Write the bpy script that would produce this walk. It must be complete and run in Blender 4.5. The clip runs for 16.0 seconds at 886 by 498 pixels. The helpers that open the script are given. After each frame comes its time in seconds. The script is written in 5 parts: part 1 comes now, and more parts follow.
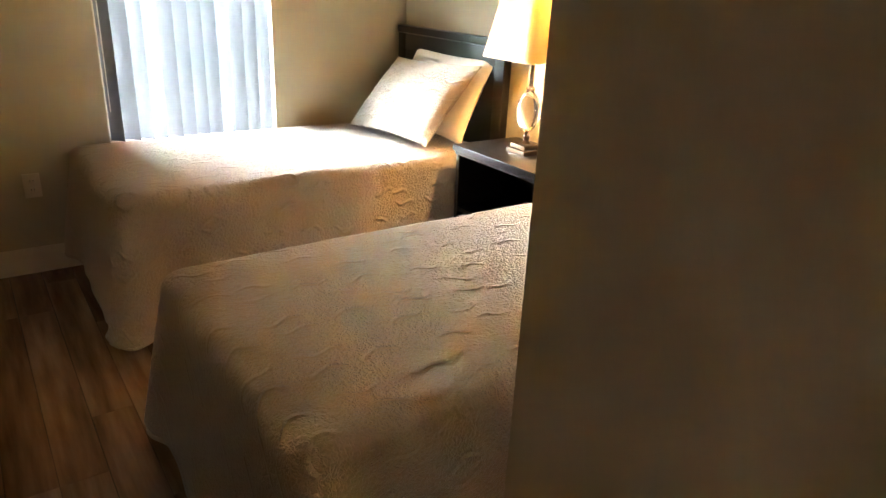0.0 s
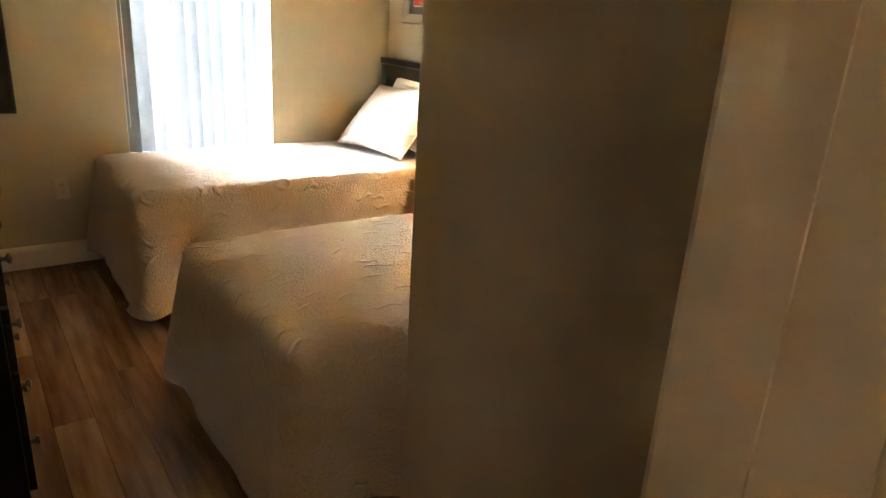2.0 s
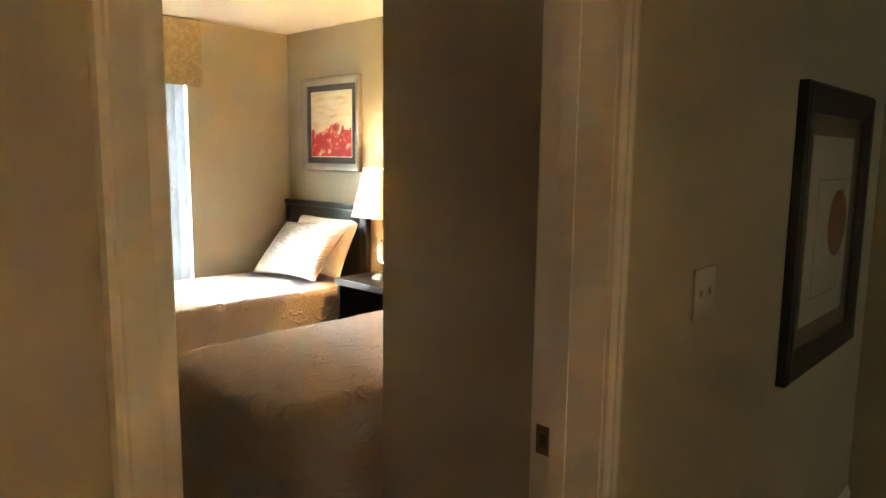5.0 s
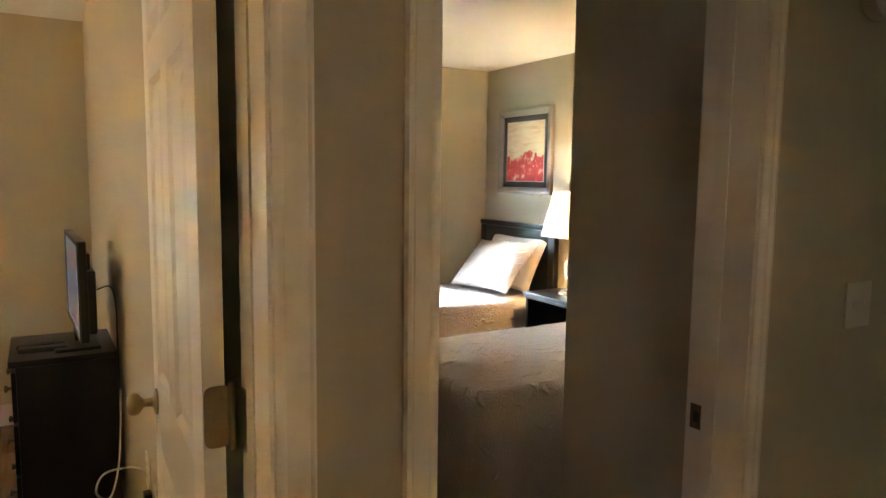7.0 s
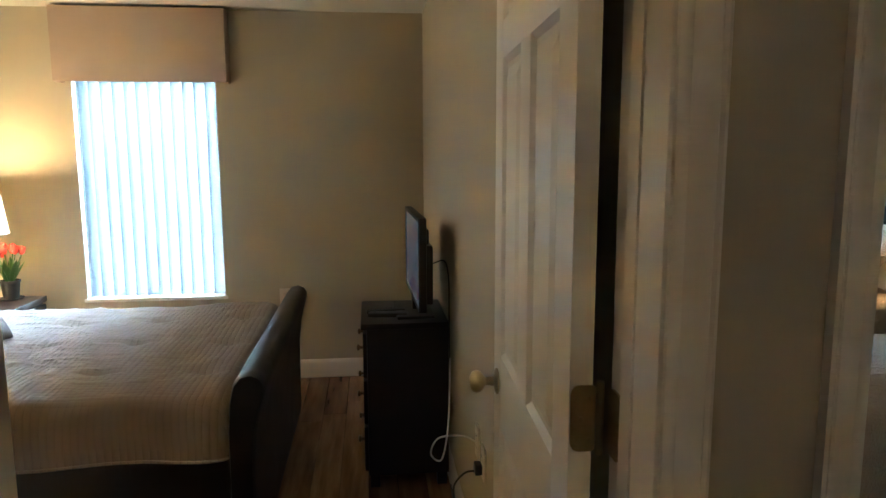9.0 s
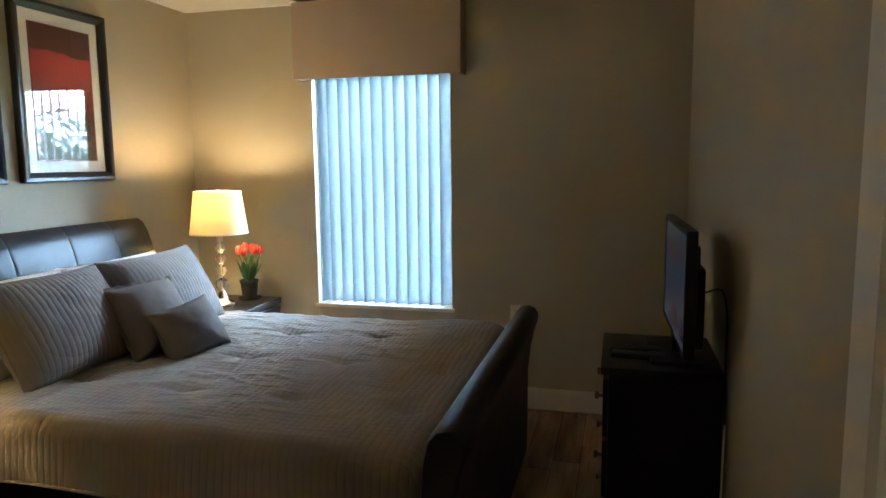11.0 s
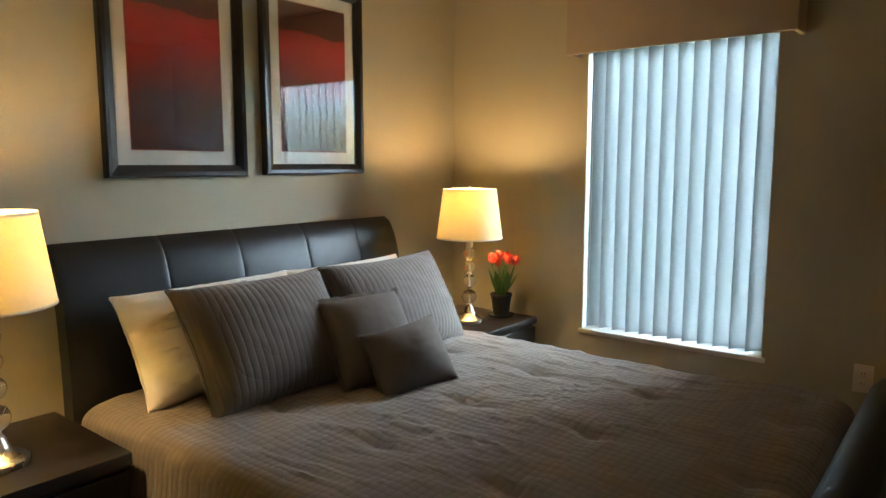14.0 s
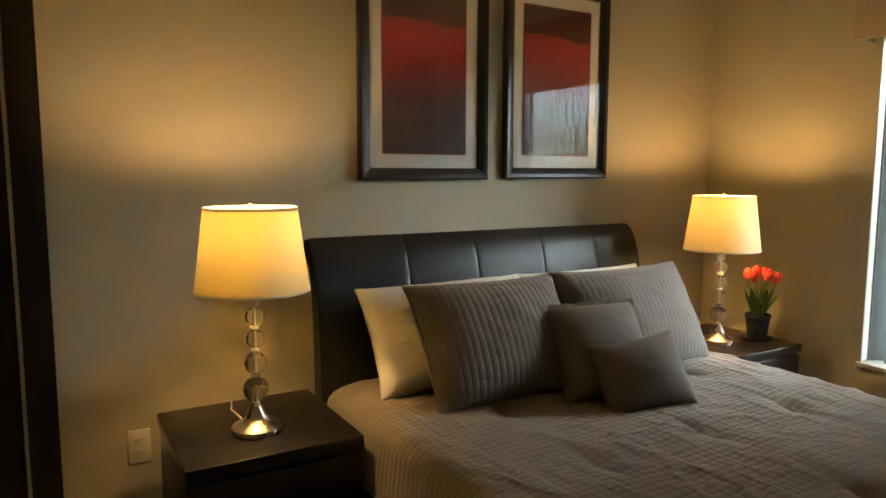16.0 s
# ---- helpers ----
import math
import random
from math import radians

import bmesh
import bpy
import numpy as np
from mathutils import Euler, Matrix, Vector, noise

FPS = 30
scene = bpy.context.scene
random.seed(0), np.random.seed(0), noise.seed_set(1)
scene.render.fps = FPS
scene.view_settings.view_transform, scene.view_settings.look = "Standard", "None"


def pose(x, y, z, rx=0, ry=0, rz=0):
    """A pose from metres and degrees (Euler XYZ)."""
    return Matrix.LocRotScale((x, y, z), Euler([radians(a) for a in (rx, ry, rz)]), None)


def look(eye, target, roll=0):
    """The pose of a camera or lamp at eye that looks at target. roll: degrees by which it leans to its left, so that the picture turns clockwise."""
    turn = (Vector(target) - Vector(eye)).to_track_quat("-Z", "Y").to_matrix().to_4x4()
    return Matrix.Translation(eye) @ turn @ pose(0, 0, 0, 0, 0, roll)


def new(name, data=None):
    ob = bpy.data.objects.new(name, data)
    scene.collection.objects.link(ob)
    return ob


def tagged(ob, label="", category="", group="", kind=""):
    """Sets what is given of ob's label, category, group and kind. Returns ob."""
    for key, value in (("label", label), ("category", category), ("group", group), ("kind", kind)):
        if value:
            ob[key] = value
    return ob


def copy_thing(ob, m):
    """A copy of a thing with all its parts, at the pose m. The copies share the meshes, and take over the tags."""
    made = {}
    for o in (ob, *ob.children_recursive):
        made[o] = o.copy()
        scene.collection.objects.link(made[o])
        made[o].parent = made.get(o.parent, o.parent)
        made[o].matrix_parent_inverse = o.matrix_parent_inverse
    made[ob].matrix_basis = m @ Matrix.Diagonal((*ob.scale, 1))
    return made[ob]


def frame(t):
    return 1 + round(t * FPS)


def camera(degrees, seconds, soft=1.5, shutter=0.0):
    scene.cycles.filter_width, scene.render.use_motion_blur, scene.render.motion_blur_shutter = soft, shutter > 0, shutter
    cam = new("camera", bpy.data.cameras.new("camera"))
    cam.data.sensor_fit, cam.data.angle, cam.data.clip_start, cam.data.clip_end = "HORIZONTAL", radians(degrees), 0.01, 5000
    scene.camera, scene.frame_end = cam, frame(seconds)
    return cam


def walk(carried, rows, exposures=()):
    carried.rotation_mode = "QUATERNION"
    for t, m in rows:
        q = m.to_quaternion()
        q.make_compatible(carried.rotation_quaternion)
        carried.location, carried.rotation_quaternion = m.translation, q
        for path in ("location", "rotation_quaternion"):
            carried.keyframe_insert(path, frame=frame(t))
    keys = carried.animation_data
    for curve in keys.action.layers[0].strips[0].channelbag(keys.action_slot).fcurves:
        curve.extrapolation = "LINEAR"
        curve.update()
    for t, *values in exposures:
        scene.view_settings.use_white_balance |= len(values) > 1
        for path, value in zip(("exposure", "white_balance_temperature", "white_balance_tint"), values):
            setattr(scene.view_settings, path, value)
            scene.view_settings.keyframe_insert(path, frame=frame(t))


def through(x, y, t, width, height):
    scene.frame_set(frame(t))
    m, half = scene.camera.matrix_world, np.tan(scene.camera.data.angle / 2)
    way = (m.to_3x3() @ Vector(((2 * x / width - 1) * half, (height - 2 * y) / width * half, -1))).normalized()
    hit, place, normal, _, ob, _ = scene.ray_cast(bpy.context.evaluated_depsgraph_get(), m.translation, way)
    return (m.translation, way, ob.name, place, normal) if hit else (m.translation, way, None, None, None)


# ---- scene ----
cam = camera(66.2, 16.0)
PATH = [
    (0, (-0.023, 0.397, 1.4), (1.062, 1.906, 0.663), 2.7),
    (0.5, (-0.049, 0.253, 1.403), (1.027, 1.778, 0.686), 3.4),
    (1, (-0.078, 0.105, 1.4), (0.98, 1.658, 0.716), 3.9),
    (1.5, (-0.129, -0.008, 1.421), (0.926, 1.546, 0.735), 4.0),
    (2, (-0.249, -0.125, 1.434), (0.871, 1.399, 0.783), 3.5),
    (2.5, (-0.367, -0.236, 1.452), (0.867, 1.241, 0.908), 3.8),
    (3, (-0.496, -0.33, 1.468), (0.838, 1.091, 1.018), 3.1),
    (3.5, (-0.622, -0.405, 1.471), (0.82, 0.93, 1.098), 2.0),
    (6, (-1.029, -0.753, 1.507), (0.359, 0.671, 1.304), -0.4),
    (6.5, (-1.095, -0.837, 1.489), (0.122, 0.74, 1.312), 0.1),
    (7, (-1.156, -0.915, 1.501), (-0.133, 0.791, 1.29), 0.7),
    (7.5, (-1.206, -0.936, 1.496), (-0.366, 0.864, 1.26), 0.6),
    (8, (-1.238, -0.923, 1.496), (-0.605, 0.957, 1.241), -0.0),
    (8.5, (-1.241, -0.852, 1.49), (-0.819, 1.085, 1.224), -0.2),
    (9, (-1.227, -0.755, 1.499), (-1.016, 1.215, 1.222), -0.2),
    (9.5, (-1.183, -0.618, 1.498), (-1.253, 1.362, 1.224), -0.5),
    (12, (-1.282, 0.251, 1.415), (-1.934, 2.127, 1.18), -0.4),
    (12.5, (-1.307, 0.404, 1.413), (-2.077, 2.234, 1.173), -0.4),
    (13, (-1.346, 0.491, 1.407), (-2.251, 2.258, 1.16), -0.3),
    (13.5, (-1.428, 0.571, 1.424), (-2.489, 2.248, 1.17), -0.3),
    (14, (-1.462, 0.639, 1.418), (-2.703, 2.188, 1.171), -0.0),
    (14.5, (-1.435, 0.709, 1.406), (-2.861, 2.093, 1.173), 0.2),
    (15, (-1.464, 0.716, 1.394), (-3.028, 1.943, 1.173), 0.3),
    (15.5, (-1.485, 0.726, 1.427), (-3.144, 1.815, 1.185), 0.2),
    (16, (-1.476, 0.725, 1.395), (-3.19, 1.732, 1.174), 0.1),
]
EXPOSURES = [(0, 4.65, 6300, 10), (0.6, 5.02, 6500, 10), (1.5, 5.15, 6600, 10), (3, 4.72, 6600, 10), (6, 4.72, 6100, 9), (7.5, 4.45, 5100, 7), (9, 3.68, 4700, 4), (9.5, 3.22, 4600, 3), (12, 2.58, 4750, 2), (13, 2.45, 5000, 3), (14, 2.1, 5500, 4), (16, 1.78, 6350, 6)]
walk(cam, [(t, look(e, a, r)) for t, e, a, r in PATH], EXPOSURES)

# ---- world, sun and exposure ----
SKY = 0.15
SKY_GLOW = 14.0      # the bright hazy sky seen from the windows
world = bpy.data.worlds.new("sky")
scene.world = world
world.use_nodes = True
wn = world.node_tree
sky_node = wn.nodes.new("ShaderNodeTexSky")
sky_node.sky_type = "NISHITA"
sky_node.sun_disc = False
sky_node.sun_elevation = radians(50)
sky_node.sun_rotation = radians(180)
wn.links.new(sky_node.outputs[0], wn.nodes["Background"].inputs[0])
wn.nodes["Background"].inputs[1].default_value = SKY
sun_data = bpy.data.lights.new("sun", "SUN")
sun_data.energy, sun_data.angle, sun_data.color = 5.0, radians(0.5), (1.0, 0.95, 0.86)
sun = new("sun", sun_data)
sun.matrix_world = look((0, -20, 24), (0, 0, 0))


def bulb_light(name, place, watts, color, radius=0.03):
    d = bpy.data.lights.new(name, "POINT")
    d.energy, d.color, d.shadow_soft_size = watts, color, radius
    ob = new(name, d)
    ob.location = place
    return ob


WARM = (1.0, 0.60, 0.235)
bulb_light("bulb_near", (-3.43, 1.235, 1.247), 3.9, WARM, 0.035)
bulb_light("bulb_far", (-3.45, 3.33, 1.247), 3.9, WARM, 0.035)
bulb_light("bulb_twin", (2.00, 2.62, 1.34), 1.7, WARM)
# warm lamp added out of view to light the hall; its source is unseen
bulb_light("bulb_hall_added", (-1.05, -1.85, 2.2), 2.9, (1.0, 0.64, 0.36), 0.08)

# unseen area lamp added for the daylight on the hall's right wall
living = bpy.data.lights.new("hall_daylight_lamp", "AREA")
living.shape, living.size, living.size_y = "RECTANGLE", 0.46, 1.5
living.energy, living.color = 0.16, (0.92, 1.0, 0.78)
hall_daylight_ob = new("hall_daylight_lamp", living)
hall_daylight_ob.matrix_world = look((1.90, -3.09, 1.20), (1.90, 0.0, 1.20))

# ---- materials ----


def mat(name, color, rough=0.6, metal=0.0, spec=0.5):
    m = bpy.data.materials.new(name)
    m.use_nodes = True
    b = m.node_tree.nodes["Principled BSDF"]
    b.inputs["Base Color"].default_value = (*color, 1)
    b.inputs["Roughness"].default_value = rough
    b.inputs["Metallic"].default_value = metal
    b.inputs["Specular IOR Level"].default_value = spec
    return m


def node(m, kind, **values):
    n = m.node_tree.nodes.new(kind)
    for k, v in values.items():
        n.inputs[k.replace("_", " ")].default_value = v
    return n


def wire(m, a, b):
    m.node_tree.links.new(a, b)


def shader(m):
    return m.node_tree.nodes["Principled BSDF"]


def coords(m, which="Object", scale=(1, 1, 1)):
    t = node(m, "ShaderNodeTexCoord")
    p = node(m, "ShaderNodeMapping")
    p.inputs["Scale"].default_value = scale
    wire(m, t.outputs[which], p.inputs["Vector"])
    return p.outputs["Vector"]


def noise_of(m, vec, scale, detail=4.0, rough=0.55):
    n = node(m, "ShaderNodeTexNoise", Scale=scale, Detail=detail, Roughness=rough)
    wire(m, vec, n.inputs["Vector"])
    return n.outputs["Fac"]


def ramp(m, fac, stops):
    r = node(m, "ShaderNodeValToRGB")
    e = r.color_ramp.elements
    while len(e) < len(stops):
        e.new(0.5)
    for k, (p, c) in zip(e, stops):
        k.position, k.color = p, (*c, 1)
    wire(m, fac, r.inputs["Fac"])
    return r.outputs["Color"]


def calc(m, op, a, b=None):
    n = node(m, "ShaderNodeMath")
    n.operation = op
    for i, v in enumerate((a, b)):
        if v is None:
            continue
        if isinstance(v, (int, float)):
            n.inputs[i].default_value = v
        else:
            wire(m, v, n.inputs[i])
    return n.outputs[0]


def blend(m, fac, a, b):
    n = node(m, "ShaderNodeMix")
    n.data_type = "RGBA"
    for i, v in ((0, fac), (6, a), (7, b)):
        if isinstance(v, (int, float)):
            n.inputs[i].default_value = v
        elif isinstance(v, tuple):
            n.inputs[i].default_value = (*v, 1)
        else:
            wire(m, v, n.inputs[i])
    return n.outputs[2]


def bump(m, height, strength, distance):
    n = node(m, "ShaderNodeBump", Strength=strength, Distance=distance)
    wire(m, height, n.inputs["Height"])
    wire(m, n.outputs["Normal"], shader(m).inputs["Normal"])
    return n


def tone(c, k):
    return tuple(min(1.0, v * k) for v in c)


def mottled(name, color, rough=0.6, scale=3.0, spread=0.12, grain=120.0, relief=0.15, depth=0.002, metal=0.0, spec=0.5):
    """A surface with broad blotches and a fine grain in colour, gloss and relief."""
    m = mat(name, color, rough, metal, spec)
    v = coords(m)
    broad = noise_of(m, v, scale, 5.0)
    fine = noise_of(m, v, grain, 3.0)
    both = calc(m, "ADD", calc(m, "MULTIPLY", broad, 0.65), calc(m, "MULTIPLY", fine, 0.35))
    wire(m, ramp(m, both, [(0.25, tone(color, 1 - spread)), (0.75, tone(color, 1 + spread))]), shader(m).inputs["Base Color"])
    wire(m, calc(m, "ADD", calc(m, "MULTIPLY", broad, 0.16), rough - 0.08), shader(m).inputs["Roughness"])
    bump(m, fine, relief, depth)
    return m


def ribbed(name, color, period, cross=0.0, axis="X", rough=0.85, spread=0.1, relief=0.5, depth=0.003, crease=0.0, sway=0.012):
    """Quilted cloth: close stitched ribs along one axis, fainter ones across."""
    m = mat(name, color, rough, 0.0, 0.25)
    v = coords(m)
    s = node(m, "ShaderNodeSeparateXYZ")
    wobble = node(m, "ShaderNodeVectorMath")
    wobble.operation = "ADD"
    n = node(m, "ShaderNodeTexNoise", Scale=6.0, Detail=2.0)
    wire(m, v, n.inputs["Vector"])
    sc = node(m, "ShaderNodeVectorMath")
    sc.operation = "SCALE"
    sc.inputs["Scale"].default_value = sway
    wire(m, n.outputs["Color"], sc.inputs[0])
    wire(m, v, wobble.inputs[0])
    wire(m, sc.outputs[0], wobble.inputs[1])
    wire(m, wobble.outputs[0], s.inputs[0])
    other = {"X": "Y", "Y": "X", "Z": "X"}[axis]
    rib = calc(m, "ABSOLUTE", calc(m, "SINE", calc(m, "MULTIPLY", s.outputs[axis], math.pi / period)))
    rib = calc(m, "POWER", rib, 0.5)
    if cross:
        c = calc(m, "ABSOLUTE", calc(m, "SINE", calc(m, "MULTIPLY", s.outputs[other], math.pi / (period * 1.1))))
        rib = calc(m, "ADD", rib, calc(m, "MULTIPLY", calc(m, "POWER", c, 0.5), cross))
    fine = noise_of(m, v, 260.0, 3.0)
    broad = noise_of(m, v, 4.0, 4.0)
    h = calc(m, "ADD", rib, calc(m, "MULTIPLY", fine, 0.35))
    if crease:
        h = calc(m, "SUBTRACT", h, calc(m, "MULTIPLY", broken_ridges(m, coords(m, "Object", (0.5, 1.2, 1.0)), 3.2, 15.0), crease))
    mix = calc(m, "ADD", calc(m, "MULTIPLY", broad, 0.6), calc(m, "MULTIPLY", rib, 0.3))
    wire(m, ramp(m, mix, [(0.15, tone(color, 1 - spread)), (0.8, tone(color, 1 + spread))]), shader(m).inputs["Base Color"])
    shader(m).inputs["Sheen Weight"].default_value = 0.2
    bump(m, h, relief, depth)
    return m


def broken_ridges(m, v, scale, sharp):
    """Short winding creases: thin level lines of one noise, cut into pieces by another."""
    n = noise_of(m, v, scale, 1.5)
    line = calc(m, "MAXIMUM", calc(m, "SUBTRACT", 1.0, calc(m, "MULTIPLY", calc(m, "ABSOLUTE", calc(m, "SUBTRACT", n, 0.5)), sharp)), 0.0)
    cut = calc(m, "MINIMUM", calc(m, "MAXIMUM", calc(m, "MULTIPLY", calc(m, "SUBTRACT", noise_of(m, v, scale * 2.1, 1.0), 0.49), 9.0), 0.0), 1.0)
    return calc(m, "MULTIPLY", line, cut)


def motif_ridges(m):
    """Raised winding cords of a woven motif, one to each cell of an uneven grid."""
    v = coords(m, "Object", (0.62, 1.0, 1.0))
    cells = node(m, "ShaderNodeTexVoronoi", Scale=10.5, Randomness=0.7)
    wire(m, v, cells.inputs["Vector"])
    off = node(m, "ShaderNodeVectorMath")
    off.operation = "SUBTRACT"
    wire(m, v, off.inputs[0])
    wire(m, cells.outputs["Position"], off.inputs[1])
    s = node(m, "ShaderNodeSeparateXYZ")
    wire(m, off.outputs[0], s.inputs[0])
    tint = node(m, "ShaderNodeSeparateColor")
    wire(m, cells.outputs["Color"], tint.inputs[0])
    across = calc(m, "SUBTRACT", s.outputs["Y"], s.outputs["Z"])
    turn = calc(m, "MULTIPLY", calc(m, "SUBTRACT", tint.outputs[0], 0.5), 0.9)
    across = calc(m, "ADD", across, calc(m, "MULTIPLY", s.outputs["X"], turn))
    swing = calc(m, "SINE", calc(m, "ADD", calc(m, "MULTIPLY", s.outputs["X"], 95.0), calc(m, "MULTIPLY", tint.outputs[1], 6.28)))
    across = calc(m, "ADD", across, calc(m, "MULTIPLY", swing, 0.009))
    cord = calc(m, "MAXIMUM", calc(m, "SUBTRACT", 1.0, calc(m, "MULTIPLY", calc(m, "ABSOLUTE", across), 100.0)), 0.0)
    ends = calc(m, "MAXIMUM", calc(m, "SUBTRACT", 1.0, calc(m, "POWER", calc(m, "MULTIPLY", calc(m, "ABSOLUTE", s.outputs["X"]), 30.0), 2.0)), 0.0)
    strong = calc(m, "ADD", calc(m, "MULTIPLY", tint.outputs[2], 0.8), 0.3)
    return calc(m, "MULTIPLY", calc(m, "MULTIPLY", calc(m, "POWER", cord, 0.7), ends), strong)


def matelasse(name, color, cords):
    """Woven bedspread: a fine pebbled weave with short soft puckers drawn out along the bed."""
    m = mat(name, color, 0.8, 0.0, 0.3)
    v = coords(m)
    w = node(m, "ShaderNodeTexWave", Scale=26.0, Distortion=18.0, Detail=2.0)
    w.inputs["Detail Scale"].default_value = 2.2
    wire(m, v, w.inputs["Vector"])
    pebble = node(m, "ShaderNodeTexVoronoi", Scale=95.0)
    wire(m, v, pebble.inputs["Vector"])
    big = noise_of(m, v, 16.0, 3.0, 0.55)
    fine = noise_of(m, v, 260.0, 2.0)
    pucker = motif_ridges(m)
    h = calc(m, "ADD", calc(m, "MULTIPLY", w.outputs["Fac"], 0.16), calc(m, "MULTIPLY", big, 0.55))
    h = calc(m, "SUBTRACT", h, calc(m, "MULTIPLY", pebble.outputs["Distance"], 0.32))
    h = calc(m, "ADD", h, calc(m, "MULTIPLY", fine, 0.05))
    h = calc(m, "ADD", h, calc(m, "MULTIPLY", pucker, cords))
    broad = noise_of(m, v, 3.0, 4.0)
    mix = calc(m, "ADD", calc(m, "MULTIPLY", broad, 0.6), calc(m, "MULTIPLY", w.outputs["Fac"], 0.25))
    wire(m, ramp(m, mix, [(0.2, tone(color, 0.9)), (0.75, tone(color, 1.1))]), shader(m).inputs["Base Color"])
    shader(m).inputs["Sheen Weight"].default_value = 0.25
    bump(m, h, 0.9, 0.016)
    return m


def planks_material():
    """Laminate boards: each board its own tone, long grain, knots and a satin gloss."""
    m = mat("laminate_floor", (0.2, 0.11, 0.06), 0.3)
    info = node(m, "ShaderNodeObjectInfo")
    v = coords(m, "Object", (7.0, 0.7, 1.0))
    shift = node(m, "ShaderNodeVectorMath")
    shift.operation = "ADD"
    comb = node(m, "ShaderNodeCombineXYZ")
    for i in range(3):
        wire(m, calc(m, "MULTIPLY", info.outputs["Random"], 37.0 + 11 * i), comb.inputs[i])
    wire(m, v, shift.inputs[0])
    wire(m, comb.outputs[0], shift.inputs[1])
    grain = noise_of(m, shift.outputs[0], 3.6, 5.0, 0.55)
    patch = noise_of(m, shift.outputs[0], 1.3, 3.0)
    a = ramp(m, grain, [(0.25, (0.085, 0.040, 0.019)), (0.5, (0.145, 0.070, 0.034)), (0.75, (0.215, 0.112, 0.055))])
    b = ramp(m, grain, [(0.25, (0.21, 0.118, 0.060)), (0.5, (0.35, 0.21, 0.116)), (0.75, (0.47, 0.30, 0.18))])
    t = calc(m, "ADD", calc(m, "MULTIPLY", info.outputs["Random"], 0.95), calc(m, "MULTIPLY", calc(m, "SUBTRACT", patch, 0.5), 2.0))
    n = blend(m, calc(m, "MINIMUM", calc(m, "MAXIMUM", t, 0.0), 1.0), a, b)
    wire(m, n, shader(m).inputs["Base Color"])
    wire(m, calc(m, "ADD", calc(m, "MULTIPLY", grain, 0.08), 0.2), shader(m).inputs["Roughness"])
    bump(m, grain, 0.04, 0.0006)
    return m


def translucent(name, color, share, rough=0.6, through=None):
    m = mottled(name, color, rough, 6.0, 0.04, 200.0, 0.1, 0.001)
    t = node(m, "ShaderNodeBsdfTranslucent")
    t.inputs["Color"].default_value = (*(through or color), 1)
    x = node(m, "ShaderNodeMixShader")
    x.inputs[0].default_value = share
    wire(m, shader(m).outputs[0], x.inputs[1])
    wire(m, t.outputs[0], x.inputs[2])
    wire(m, x.outputs[0], m.node_tree.nodes["Material Output"].inputs[0])
    return m


def glass(name, color=(1, 1, 1), rough=0.0, ior=1.5):
    m = mat(name, color, rough)
    shader(m).inputs["Transmission Weight"].default_value = 1.0
    shader(m).inputs["IOR"].default_value = ior
    return m


def pane_material(name):
    """Thin flat glass: clear, with a mirror gloss that grows at grazing angles."""
    m = mat(name, (1, 1, 1), 0.0)
    clear = node(m, "ShaderNodeBsdfTransparent")
    gloss = node(m, "ShaderNodeBsdfGlossy")
    gloss.inputs["Roughness"].default_value = 0.0
    f = node(m, "ShaderNodeLayerWeight")
    f.inputs["Blend"].default_value = 0.5
    x = node(m, "ShaderNodeMixShader")
    wire(m, calc(m, "ADD", calc(m, "MULTIPLY", calc(m, "POWER", f.outputs["Facing"], 4.0), 0.9), 0.07), x.inputs[0])
    wire(m, clear.outputs[0], x.inputs[1])
    wire(m, gloss.outputs[0], x.inputs[2])
    wire(m, x.outputs[0], m.node_tree.nodes["Material Output"].inputs[0])
    return m


def glow(name, color, strength):
    m = mat(name, color, 0.5)
    shader(m).inputs["Emission Color"].default_value = (*color, 1)
    shader(m).inputs["Emission Strength"].default_value = strength
    return m


def desert_art(name):
    """Landscape print: dark earth, a glowing red plain with a dune edge, maroon sky."""
    m = mat(name, (0.2, 0.02, 0.02), 0.5)
    t = node(m, "ShaderNodeTexCoord")
    s = node(m, "ShaderNodeSeparateXYZ")
    wire(m, t.outputs["Generated"], s.inputs[0])
    n = noise_of(m, coords(m, "Generated", (1, 2.2, 4)), 1.6, 5.0)
    h = calc(m, "ADD", s.outputs["Z"], calc(m, "MULTIPLY", calc(m, "SUBTRACT", n, 0.5), 0.22))
    c = ramp(m, h, [(0.0, (0.035, 0.007, 0.005)), (0.3, (0.05, 0.008, 0.006)), (0.5, (0.20, 0.010, 0.009)), (0.72, (0.42, 0.018, 0.014)), (0.795, (0.36, 0.016, 0.013)), (0.81, (0.085, 0.008, 0.008)), (1.0, (0.06, 0.006, 0.008))])
    wire(m, c, shader(m).inputs["Base Color"])
    return m


